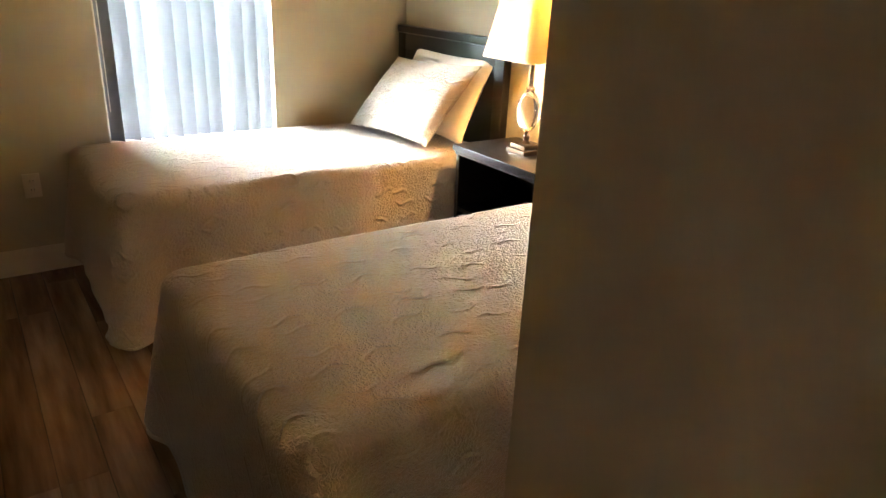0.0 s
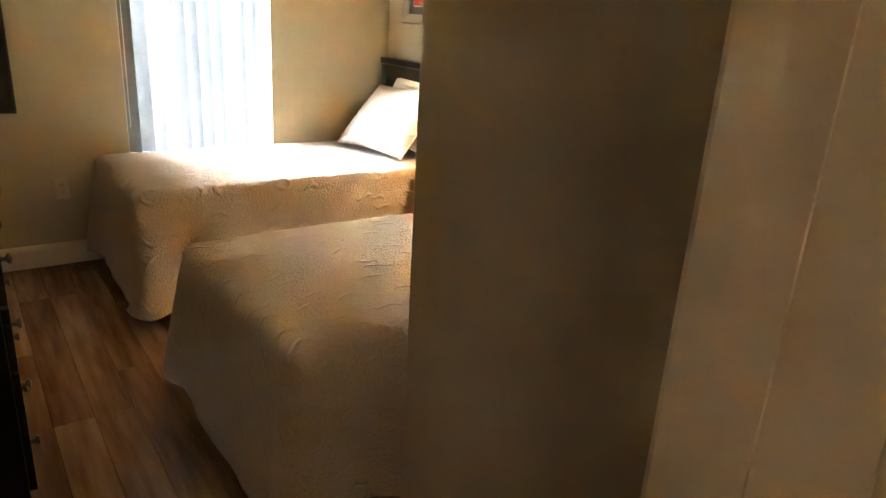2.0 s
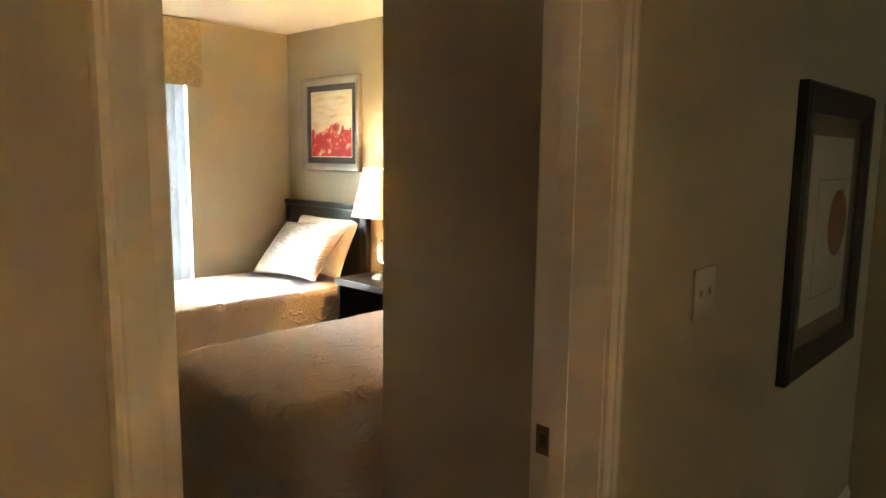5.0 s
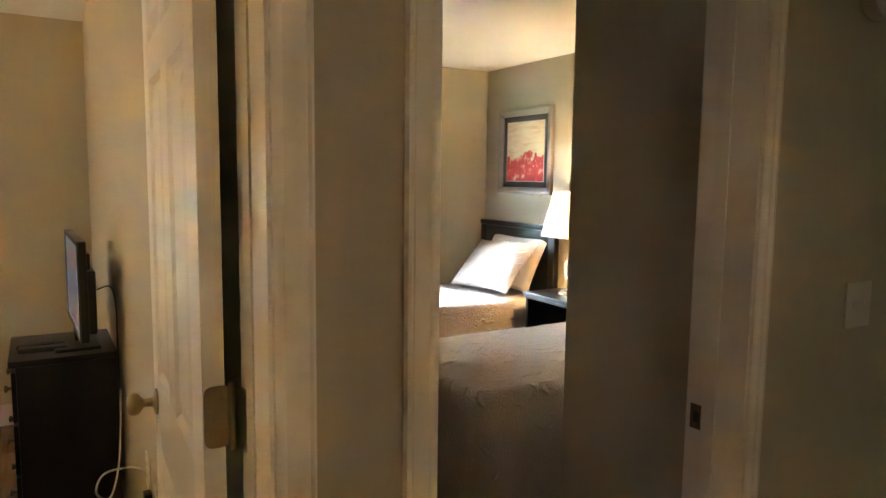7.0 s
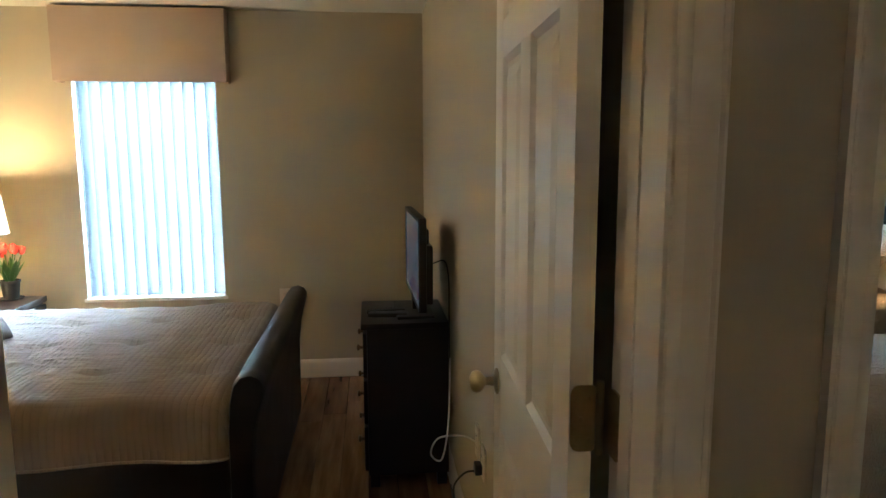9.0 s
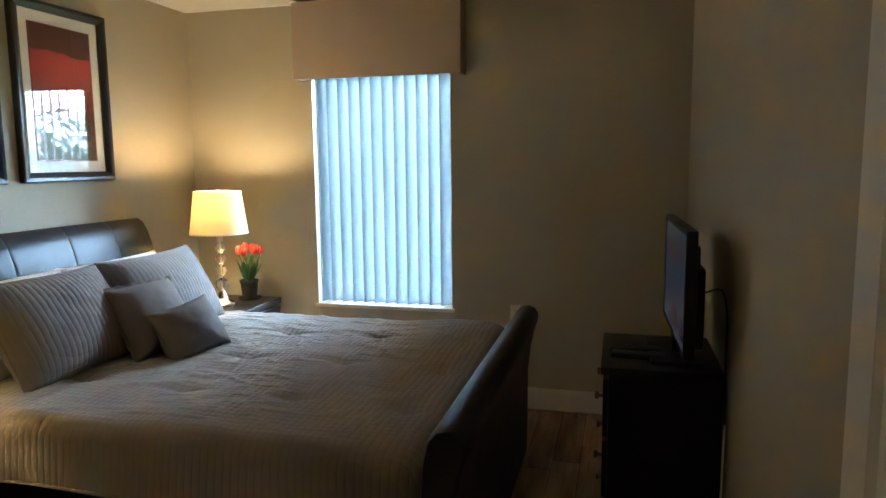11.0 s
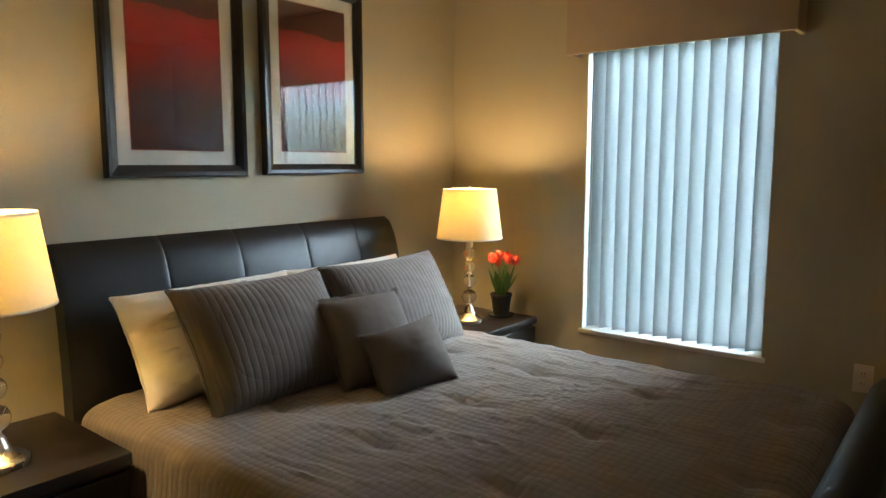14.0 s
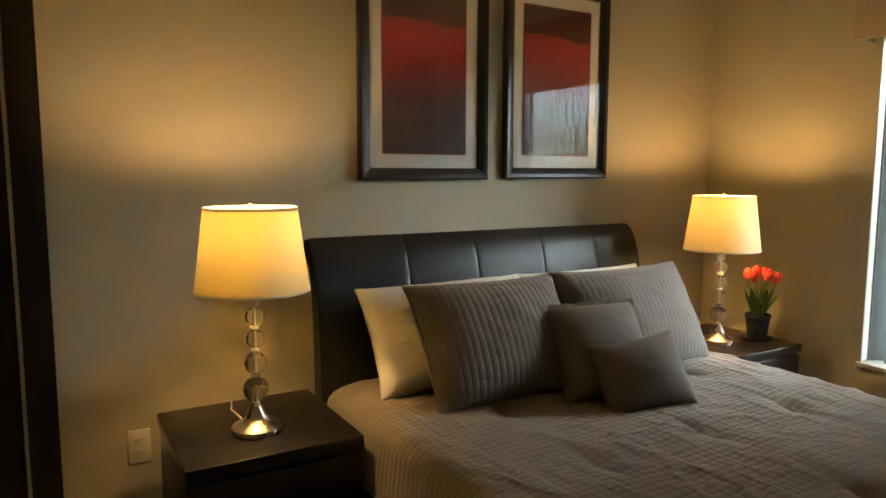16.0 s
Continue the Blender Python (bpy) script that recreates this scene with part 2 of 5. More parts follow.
def abstract_art(name):
    """Abstract print: ochre wash with grey strokes over a broken field of red."""
    m = mat(name, (0.7, 0.5, 0.2), 0.5)
    t = node(m, "ShaderNodeTexCoord")
    s = node(m, "ShaderNodeSeparateXYZ")
    wire(m, t.outputs["Generated"], s.inputs[0])
    g = coords(m, "Generated", (1, 1, 1))
    n = noise_of(m, g, 2.4, 3.0)
    n2 = noise_of(m, coords(m, "Generated", (1, 2.0, 5.0)), 3.0, 4.0)
    wash = ramp(m, n2, [(0.3, (0.70, 0.52, 0.26)), (0.5, (0.82, 0.70, 0.46)), (0.75, (0.88, 0.82, 0.68))])
    red = ramp(m, noise_of(m, g, 7.0, 3.0), [(0.3, (0.42, 0.02, 0.015)), (0.55, (0.62, 0.04, 0.025)), (0.68, (0.8, 0.55, 0.35))])
    h = calc(m, "ADD", s.outputs["Z"], calc(m, "MULTIPLY", calc(m, "SUBTRACT", n, 0.5), 1.0))
    h = calc(m, "SUBTRACT", h, calc(m, "MULTIPLY", s.outputs["Y"], 0.18))
    cut = ramp(m, h, [(0.41, (1, 1, 1)), (0.43, (0, 0, 0))])
    wire(m, blend(m, cut, wash, red), shader(m).inputs["Base Color"])
    return m


def screen_material(name):
    """A lit screen: pale below, teal above, with blocks of orange and violet."""
    m = mat(name, (0.01, 0.01, 0.012), 0.07)
    t = node(m, "ShaderNodeTexCoord")
    s = node(m, "ShaderNodeSeparateXYZ")
    wire(m, t.outputs["Generated"], s.inputs[0])
    blocks = noise_of(m, coords(m, "Generated", (1, 1, 1)), 3.4, 1.0)
    air = ramp(m, s.outputs["Z"], [(0.0, (0.42, 0.40, 0.34)), (0.3, (0.30, 0.30, 0.27)), (0.42, (0.07, 0.17, 0.24)), (1.0, (0.10, 0.24, 0.24))])
    shapes = ramp(m, noise_of(m, coords(m, "Generated", (1, 1, 1)), 5.0, 1.0), [(0.4, (0.10, 0.06, 0.20)), (0.52, (0.40, 0.13, 0.04)), (0.6, (0.05, 0.10, 0.30))])
    c = blend(m, ramp(m, blocks, [(0.52, (0, 0, 0)), (0.56, (1, 1, 1))]), air, shapes)
    wire(m, c, shader(m).inputs["Emission Color"])
    shader(m).inputs["Emission Strength"].default_value = 0.013
    return m


def patterned_fabric(name, color, dark):
    m = mottled(name, color, 0.85)
    v = coords(m)
    n = noise_of(m, v, 22.0, 4.0, 0.7)
    wire(m, ramp(m, n, [(0.42, color), (0.52, dark), (0.6, color)]), shader(m).inputs["Base Color"])
    return m


WALL = mottled("tan_wall_paint", (0.445, 0.395, 0.29), 0.62, 1.2, 0.035, 170.0, 0.16, 0.0015, 0.0, 0.35)
CEILING = mottled("stippled_ceiling", (0.74, 0.71, 0.64), 0.9, 2.0, 0.04, 55.0, 0.6, 0.006)
TRIM = mottled("white_trim_paint", (0.74, 0.70, 0.63), 0.38, 2.0, 0.03, 260.0, 0.04, 0.0005)
DOOR_PAINT = mottled("white_door_paint", (0.74, 0.71, 0.65), 0.38, 2.0, 0.02, 300.0, 0.03, 0.0004)
FLOOR = planks_material()
SUBFLOOR = mottled("subfloor", (0.05, 0.03, 0.02), 0.8)
ESPRESSO = mottled("espresso_wood", (0.013, 0.0085, 0.0065), 0.33, 8.0, 0.3, 60.0, 0.08, 0.001)
BLACKISH = mottled("black_stained_wood", (0.007, 0.0055, 0.005), 0.34, 8.0, 0.3, 60.0, 0.08, 0.001, 0.0, 0.35)
LEATHER = mottled("dark_brown_leather", (0.012, 0.0105, 0.010), 0.40, 5.0, 0.2, 150.0, 0.35, 0.002, 0.0, 0.4)
SPREAD = matelasse("beige_matelasse", (0.46, 0.372, 0.295), 1.5)
SHAM = matelasse("beige_sham_cloth", (0.45, 0.37, 0.285), 0.5)
COTTON = mottled("white_cotton", (0.78, 0.74, 0.68), 0.85, 5.0, 0.04, 240.0, 0.25, 0.002)
QUILT = ribbed("taupe_quilted_cloth", (0.188, 0.154, 0.124), 0.025, 0.6, "X", relief=0.6, depth=0.0038, crease=0.9, sway=0.005)
QUILT_SHAM = ribbed("taupe_channel_quilting", (0.140, 0.115, 0.097), 0.024, 0.8, "X", relief=0.5, depth=0.0038, spread=0.06, sway=0.003)
PLAIN_TAUPE = mottled("taupe_plain_cloth", (0.145, 0.118, 0.098), 0.85, 6.0, 0.08, 230.0, 0.3, 0.002)
NICKEL = mottled("brushed_nickel", (0.62, 0.57, 0.49), 0.28, 9.0, 0.06, 200.0, 0.05, 0.0005, 1.0)
BRASS = mottled("worn_brass", (0.44, 0.355, 0.20), 0.34, 14.0, 0.2, 120.0, 0.1, 0.0006, 1.0)
BRONZE = mottled("aged_bronze", (0.16, 0.115, 0.075), 0.4, 14.0, 0.2, 120.0, 0.1, 0.0006, 1.0)
CRYSTAL = glass("clear_crystal", (1.0, 0.97, 0.92), 0.02)
SHADE = translucent("cream_lampshade", (0.80, 0.64, 0.36), 0.28)
SHADE_WHITE = translucent("white_lampshade", (0.86, 0.77, 0.48), 0.25)
# white slats coloured grey: their shade against the sky is in the colour
VINYL = translucent("dimmed_vinyl_blind", (0.17, 0.176, 0.178), 0.26, 0.4, (0.93, 0.96, 0.95))
TWIN_VINYL = translucent("dimmed_fabric_blind", (0.21, 0.214, 0.225), 0.003, 0.6)
VALANCE = mottled("tan_valance_cloth", (0.42, 0.325, 0.245), 0.9, 5.0, 0.06, 240.0, 0.3, 0.002)
VALANCE_PRINT = patterned_fabric("printed_valance_cloth", (0.46, 0.39, 0.25), (0.33, 0.27, 0.16))
PANE = pane_material("window_glass")
PICTURE_GLASS = pane_material("picture_glass")
MAT_WHITE = mottled("white_mat_board", (0.74, 0.72, 0.70), 0.9)
MAT_GREY = mottled("grey_mat_board", (0.10, 0.095, 0.085), 0.9)
MAT_BROWN = mottled("brown_mat_board", (0.11, 0.085, 0.06), 0.9)
PAPER = mottled("cream_paper", (0.72, 0.68, 0.60), 0.9)
PAPER_LINE = mottled("faded_ink", (0.26, 0.21, 0.16), 0.9)
RED_INK = mottled("red_ink", (0.26, 0.055, 0.03), 0.9)
SILVER_FRAME = mottled("antique_silver_frame", (0.38, 0.34, 0.29), 0.4, 12.0, 0.12, 140.0, 0.2, 0.001, 0.6)
BLACK_FRAME = mottled("black_frame", (0.012, 0.010, 0.010), 0.34, 8.0, 0.2, 90.0, 0.08, 0.001)
BROWN_FRAME = mottled("dark_brown_frame", (0.020, 0.013, 0.009), 0.4, 8.0, 0.2, 90.0, 0.08, 0.001)
PLATE = mottled("ivory_plastic", (0.66, 0.60, 0.50), 0.4, 5.0, 0.03)
SLOT = mottled("dark_slot", (0.03, 0.025, 0.02), 0.6)
BLACK_PLASTIC = mottled("black_plastic", (0.007, 0.007, 0.008), 0.42, 6.0, 0.2, 150.0, 0.1, 0.0006)
GREY_PLASTIC = mottled("grey_buttons", (0.06, 0.06, 0.06), 0.5)
WHITE_CABLE = mottled("white_cable", (0.7, 0.68, 0.62), 0.5)
SCREEN = screen_material("lit_screen")
PETAL = mottled("red_tulip_petal", (0.62, 0.055, 0.025), 0.5, 20.0, 0.25)
LEAF = mottled("tulip_leaf", (0.065, 0.13, 0.03), 0.5, 14.0, 0.25)
POT = mottled("grey_clay_pot", (0.035, 0.033, 0.031), 0.7, 14.0, 0.15)
SOIL = mottled("soil", (0.03, 0.02, 0.013), 0.95, 20.0, 0.3, 90.0, 0.8, 0.006)
GRASS = mottled("lawn", (0.07, 0.11, 0.03), 0.95, 0.6, 0.3, 40.0, 0.7, 0.02)
BARK = mottled("bark", (0.12, 0.085, 0.06), 0.95, 6.0, 0.3, 40.0, 0.8, 0.02)
FOLIAGE = mottled("foliage", (0.07, 0.13, 0.03), 0.7, 4.0, 0.4)
STUCCO = mottled("stucco", (0.5, 0.46, 0.38), 0.9)
LED = glow("red_indicator", (1.0, 0.03, 0.02), 0.15)

# ---- mesh helpers ----


def solid(bm, x0, x1, y0, y1, z0, z1, bevel=0.0):
    """Adds a box to a bmesh."""
    r = bmesh.ops.create_cube(bm, size=1.0)
    for v in r["verts"]:
        v.co = Vector((x0 + (v.co.x + 0.5) * (x1 - x0), y0 + (v.co.y + 0.5) * (y1 - y0), z0 + (v.co.z + 0.5) * (z1 - z0)))
    if bevel:
        edges = {e for v in r["verts"] for e in v.link_edges}
        bmesh.ops.bevel(bm, geom=list(edges), offset=bevel, segments=2, affect="EDGES", profile=0.6)
    return bm


def boxes(*rows, bevel=0.0):
    bm = bmesh.new()
    for r in rows:
        solid(bm, *r, bevel=bevel)
    return bm


def lathe(profile, steps=28, cap=True):
    """A turned body from (radius, height) pairs, low to high."""
    bm = bmesh.new()
    rings = []
    for r, z in profile:
        rings.append([bm.verts.new((r * math.cos(2 * math.pi * i / steps), r * math.sin(2 * math.pi * i / steps), z)) for i in range(steps)])
    for a, b in zip(rings, rings[1:]):
        for i in range(steps):
            bm.faces.new((a[i], a[(i + 1) % steps], b[(i + 1) % steps], b[i]))
    if cap:
        bm.faces.new(list(reversed(rings[0])))
        bm.faces.new(rings[-1])
    return bm


def ball(radius, steps=24):
    return lathe([(max(radius * math.sin(math.pi * k / 16), 0.0004), -radius * math.cos(math.pi * k / 16)) for k in range(17)], steps)


def prism(profile, length, axis="Y"):
    """A closed outline of (a, b) pairs drawn out along an axis from 0 to length: Y takes (x, z), Z takes (x, y), X takes (y, z)."""
    bm = bmesh.new()

    def place(p, d):
        return {"Y": (p[0], d, p[1]), "Z": (p[0], p[1], d), "X": (d, p[0], p[1])}[axis]

    a = [bm.verts.new(place(p, 0.0)) for p in profile]
    b = [bm.verts.new(place(p, length)) for p in profile]
    n = len(profile)
    for i in range(n):
        bm.faces.new((a[i], a[(i + 1) % n], b[(i + 1) % n], b[i]))
    bm.faces.new(list(reversed(a)))
    bm.faces.new(b)
    bmesh.ops.recalc_face_normals(bm, faces=bm.faces)
    return bm


def rounded_rect(w, h, r, steps):
    """Points round a rectangle centred on the origin, evenly per side, with rounded corners, and their outward ways."""
    out = []
    for q, (cx, cy) in enumerate(((w / 2 - r, h / 2 - r), (-w / 2 + r, h / 2 - r), (-w / 2 + r, -h / 2 + r), (w / 2 - r, -h / 2 + r))):
        for k in range(7):
            a = math.pi / 2 * (q + k / 6)
            out.append((cx + r * math.cos(a), cy + r * math.sin(a)))
        nx, ny = ((-w / 2 + r, h / 2), (-w / 2, -h / 2 + r), (w / 2 - r, -h / 2), (w / 2, h / 2 - r))[q]
        sx, sy = out[-1]
        for k in range(1, steps):
            out.append((sx + (nx - sx) * k / steps, sy + (ny - sy) * k / steps))
    return out


def tube(points, radius, steps=8):
    """A round cord along a smoothed line of points."""
    pts = [Vector(p) for p in points]
    line = []
    for i in range(len(pts) - 1):
        p0, p1, p2, p3 = pts[max(i - 1, 0)], pts[i], pts[i + 1], pts[min(i + 2, len(pts) - 1)]
        for k in range(8):
            t = k / 8
            line.append(0.5 * ((2 * p1) + (p2 - p0) * t + (2 * p0 - 5 * p1 + 4 * p2 - p3) * t * t + (3 * p1 - p0 - 3 * p2 + p3) * t ** 3))
    line.append(pts[-1])
    bm = bmesh.new()
    rings = []
    for i, p in enumerate(line):
        d = (line[min(i + 1, len(line) - 1)] - line[max(i - 1, 0)]).normalized()
        u = d.orthogonal().normalized() if not rings else (u - d * u.dot(d)).normalized()
        w = d.cross(u)
        rings.append([bm.verts.new(p + radius * (math.cos(2 * math.pi * k / steps) * u + math.sin(2 * math.pi * k / steps) * w)) for k in range(steps)])
    for a, b in zip(rings, rings[1:]):
        for i in range(steps):
            bm.faces.new((a[i], a[(i + 1) % steps], b[(i + 1) % steps], b[i]))
    bm.faces.new(list(reversed(rings[0])))
    bm.faces.new(rings[-1])
    return bm


def mesh_of(name, bm, material, smooth=True, angle=40):
    bmesh.ops.recalc_face_normals(bm, faces=bm.faces)
    me = bpy.data.meshes.new(name)
    if smooth:
        for f in bm.faces:
            f.smooth = True
        for e in bm.edges:
            if len(e.link_faces) == 2 and e.calc_face_angle(0) > radians(angle):
                e.smooth = False
    bm.to_mesh(me)
    bm.free()
    me.materials.append(material)
    return me


def thing(name, label, category, m=None, group="", kind=""):
    """An empty at a thing's base, which parents its parts."""
    ob = new(name)
    if m is not None:
        ob.matrix_world = m
    return tagged(ob, label, category, group, kind)


def part(name, bm, material, parent, label="", m=None, smooth=True):
    ob = new(name, mesh_of(name, bm, material, smooth))
    ob.parent = parent
    if m is not None:
        ob.matrix_basis = m
    if label:
        ob["label"] = label
    return ob


def single(name, bm, material, label, category, m=None, kind="", group="", smooth=True):
    ob = new(name, mesh_of(name, bm, material, smooth))
    if m is not None:
        ob.matrix_world = m
    return tagged(ob, label, category, group, kind)


def structure(name, bm, material, label, category):
    return single(name, bm, material, label, category, kind="structure")


# ---- the plan ----
H = 2.395            # ceiling
T = 0.15             # thickness of the door wall
MX0, MX1 = -3.895, -0.872   # main bedroom, headboard wall to shared wall
MY1 = 3.772          # its window wall
TX0, TX1 = -0.757, 2.196    # twin bedroom
TY1 = 3.963
MJ0, MJ1 = -1.716, -0.872    # main bedroom door opening
TJ0, TJ1 = -0.629, 0.196    # twin bedroom door opening
DH = 2.04            # door opening height
CX, CY = 0.380, 0.824       # end of the closet wall in the twin bedroom
HX0, HX1, HY0 = -2.9, 2.28, -2.3   # hall
WX0, WX1, WZ0, WZ1 = -3.055, -2.182, 0.575, 2.02   # main window
VX0, VX1, VZ0, VZ1 = 0.53, 1.378, 0.575, 2.03      # twin window

structure("wall_door", boxes(
    (MX0 - 0.1, MJ0, 0, T, 0, H), (MJ0, MJ1, 0, T, DH, H), (MJ1, TJ0, 0, T, 0, H),
    (TJ0, TJ1, 0, T, DH, H), (TJ1, 2.3, 0, T, 0, H)), WALL, "tan painted wall with two bedroom doorways", "wall")
structure("wall_shared", boxes((MX1, TX0, T, 4.1, 0, H)), WALL, "tan painted wall between the two bedrooms", "wall")
structure("wall_headboard_main", boxes((MX0 - 0.1, MX0, T, MY1 + 0.15, 0, H)), WALL, "tan painted wall behind the leather bed", "wall")
structure("wall_window_main", boxes(
    (MX0, WX0, MY1, MY1 + 0.15, 0, H), (WX1, MX1, MY1, MY1 + 0.15, 0, H),
    (WX0, WX1, MY1, MY1 + 0.15, 0, WZ0), (WX0, WX1, MY1, MY1 + 0.15, WZ1, H)), WALL, "tan painted wall with one tall window", "wall")
structure("wall_window_twin", boxes(
    (TX0, VX0, TY1, TY1 + 0.15, 0, H), (VX1, TX1 + 0.1, TY1, TY1 + 0.15, 0, H),
    (VX0, VX1, TY1, TY1 + 0.15, 0, VZ0), (VX0, VX1, TY1, TY1 + 0.15, VZ1, H)), WALL, "tan painted wall with a bright window", "wall")
structure("wall_headboard_twin", boxes((TX1, TX1 + 0.1, T, TY1, 0, H)), WALL, "tan painted wall behind the twin beds", "wall")
structure("wall_closet", boxes((CX, TX1, T, CY, 0, H)), WALL, "tan painted closet wall beside the doorway", "wall")
structure("wall_hall_end", boxes((HX1, HX1 + 0.1, HY0, -0.001, 0, H)), WALL, "tan painted wall at the hall's end", "wall")
LX0, LX1 = 1.60, 2.20        # doorway added out of view for the daylight lamp
structure("wall_added_passage", boxes((LX0 - 0.1, LX0, HY0 - 0.85, HY0 - 0.1, 0, H), (LX1, LX1 + 0.1, HY0 - 0.85, HY0 - 0.1, 0, H), (LX0 - 0.1, LX1 + 0.1, HY0 - 0.95, HY0 - 0.85, 0, H)), WALL, "tan painted passage added out of view for the daylight lamp", "wall")
structure("wall_hall_back", boxes((HX0, LX0, HY0 - 0.1, HY0, 0, H), (LX1, HX1, HY0 - 0.1, HY0, 0, H), (LX0, LX1, HY0 - 0.1, HY0, DH, H)), WALL, "tan painted wall across the hall", "wall")
structure("wall_hall_left", boxes((HX0 - 0.1, HX0, HY0 - 0.1, -0.001, 0, H)), WALL, "tan painted wall closing the hall", "wall")
structure("ceiling_main", boxes((MX0 - 0.1, MX1 + 0.05, -0.0, MY1 + 0.15, H, H + 0.12)), CEILING, "off-white stippled ceiling", "ceiling")
structure("ceiling_twin", boxes((MX1 + 0.05, TX1 + 0.1, 0, TY1 + 0.15, H, H + 0.12)), CEILING, "off-white stippled ceiling", "ceiling")
structure("ceiling_hall", boxes((HX0 - 0.1, HX1 + 0.1, HY0 - 0.95, 0, H, H + 0.12)), CEILING, "off-white stippled ceiling over the hall", "ceiling")


def baseboard(name, x0, y0, x1, y1, side):
    """A moulded skirting from one point to the other; side: the way it faces."""
    h, d = 0.125, 0.014
    prof = [(0, 0), (d, 0), (d, h - 0.03), (d * 0.75, h - 0.018), (d * 0.45, h - 0.006), (d * 0.2, h), (0, h)]
    if x0 == x1:
        bm = prism([(x0 + side * a, b) for a, b in prof], y1 - y0, "Y")
        bmesh.ops.translate(bm, verts=bm.verts, vec=(0, y0, 0))
    else:
        bm = prism([(y0 + side * a, b) for a, b in prof], x1 - x0, "X")
        bmesh.ops.translate(bm, verts=bm.verts, vec=(x0, 0, 0))
    return structure(name, bm, TRIM, "white painted moulded baseboard", "baseboard")


baseboard("baseboard_window_main", MX0, MY1, MX1, MY1, -1)
baseboard("baseboard_headboard_main", MX0, T, MX0, MY1 - 0.02, 1)
baseboard("baseboard_shared_main", MX1, T + 0.02, MX1, MY1 - 0.02, -1)
baseboard("baseboard_window_twin", TX0, TY1, TX1, TY1, -1)
baseboard("baseboard_headboard_twin", TX1, CY, TX1, TY1 - 0.02, -1)
baseboard("baseboard_shared_twin", TX0, T + 0.02, TX0, TY1 - 0.02, 1)
baseboard("baseboard_closet", CX, T + 0.02, CX, CY, -1)
baseboard("baseboard_hall_right", 0.248, 0.0, HX1, 0.0, -1)
baseboard("baseboard_hall_mid", -0.821, 0.0, -0.680, 0.0, -1)


def casing_strip(x, y, z1, width, side_x, side_y, parent, name="casing"):
    """An upright moulded casing from the floor; its inner edge at x, spreading the way side_x says, proud the way side_y says."""
    w = width
    prof = [(0, 0), (0, 0.009), (0.006, 0.012), (0.012, 0.012), (0.016, 0.0095), (0.024, 0.011), (w * 0.55, 0.0135), (w * 0.72, 0.0165), (w * 0.80, 0.0165), (w * 0.84, 0.0145), (w * 0.92, 0.018), (w, 0.016), (w, 0)]
    return part(name, prism([(x + side_x * a, y + side_y * b) for a, b in prof], z1, "Z"), TRIM, parent)


def door_frame(name, x0, x1, right):
    """Jambs, stops and moulded casings round an opening in the door wall."""
    f = thing(name, "white painted door frame with moulded casing", "door frame", kind="structure")
    part("jamb", boxes((x0 - 0.001, x0 + 0.016, -0.001, T + 0.001, 0, DH), bevel=0.001), TRIM, f)
    part("jamb", boxes((x1 - 0.016, x1 + 0.001, -0.001, T + 0.001, 0, DH), bevel=0.001), TRIM, f)
    part("head_jamb", boxes((x0 + 0.016, x1 - 0.016, -0.001, T + 0.001, DH - 0.016, DH + 0.001)), TRIM, f)
    for a, b in ((x0 + 0.016, x0 + 0.026), (x1 - 0.0195, x1 - 0.016)):
        part("stop", boxes((a, b, T - 0.078, T - 0.042, 0, DH - 0.016)), TRIM, f)
    for y, s in ((-0.0, -1), (T, 1)):
        casing_strip(x0 + 0.010, y, DH + 0.05, 0.058, -1, s, f)
        casing_strip(x1 - 0.010, y, DH + 0.05, right, 1, s, f)
        ys = sorted((y, y + s * 0.016))
        part("head_casing", boxes((x0 - 0.050, x1 + right - 0.008, ys[0], ys[1], DH - 0.010, DH + 0.048), bevel=0.003), TRIM, f)
    return f


main_frame = door_frame("door_frame_1", MJ0, MJ1, 0.058)
twin_frame = door_frame("door_frame_2", TJ0, TJ1, 0.042)
# strike plate on the twin bedroom's jamb
strike = part("strike_plate", boxes((TJ1 - 0.0185, TJ1 - 0.0155, T - 0.046, T - 0.010, 0.908, 0.968), bevel=0.001), BRONZE, twin_frame, "aged bronze strike plate")
part("latch_hole", boxes((TJ1 - 0.0195, TJ1 - 0.0180, T - 0.036, T - 0.020, 0.924, 0.952)), SLOT, strike)


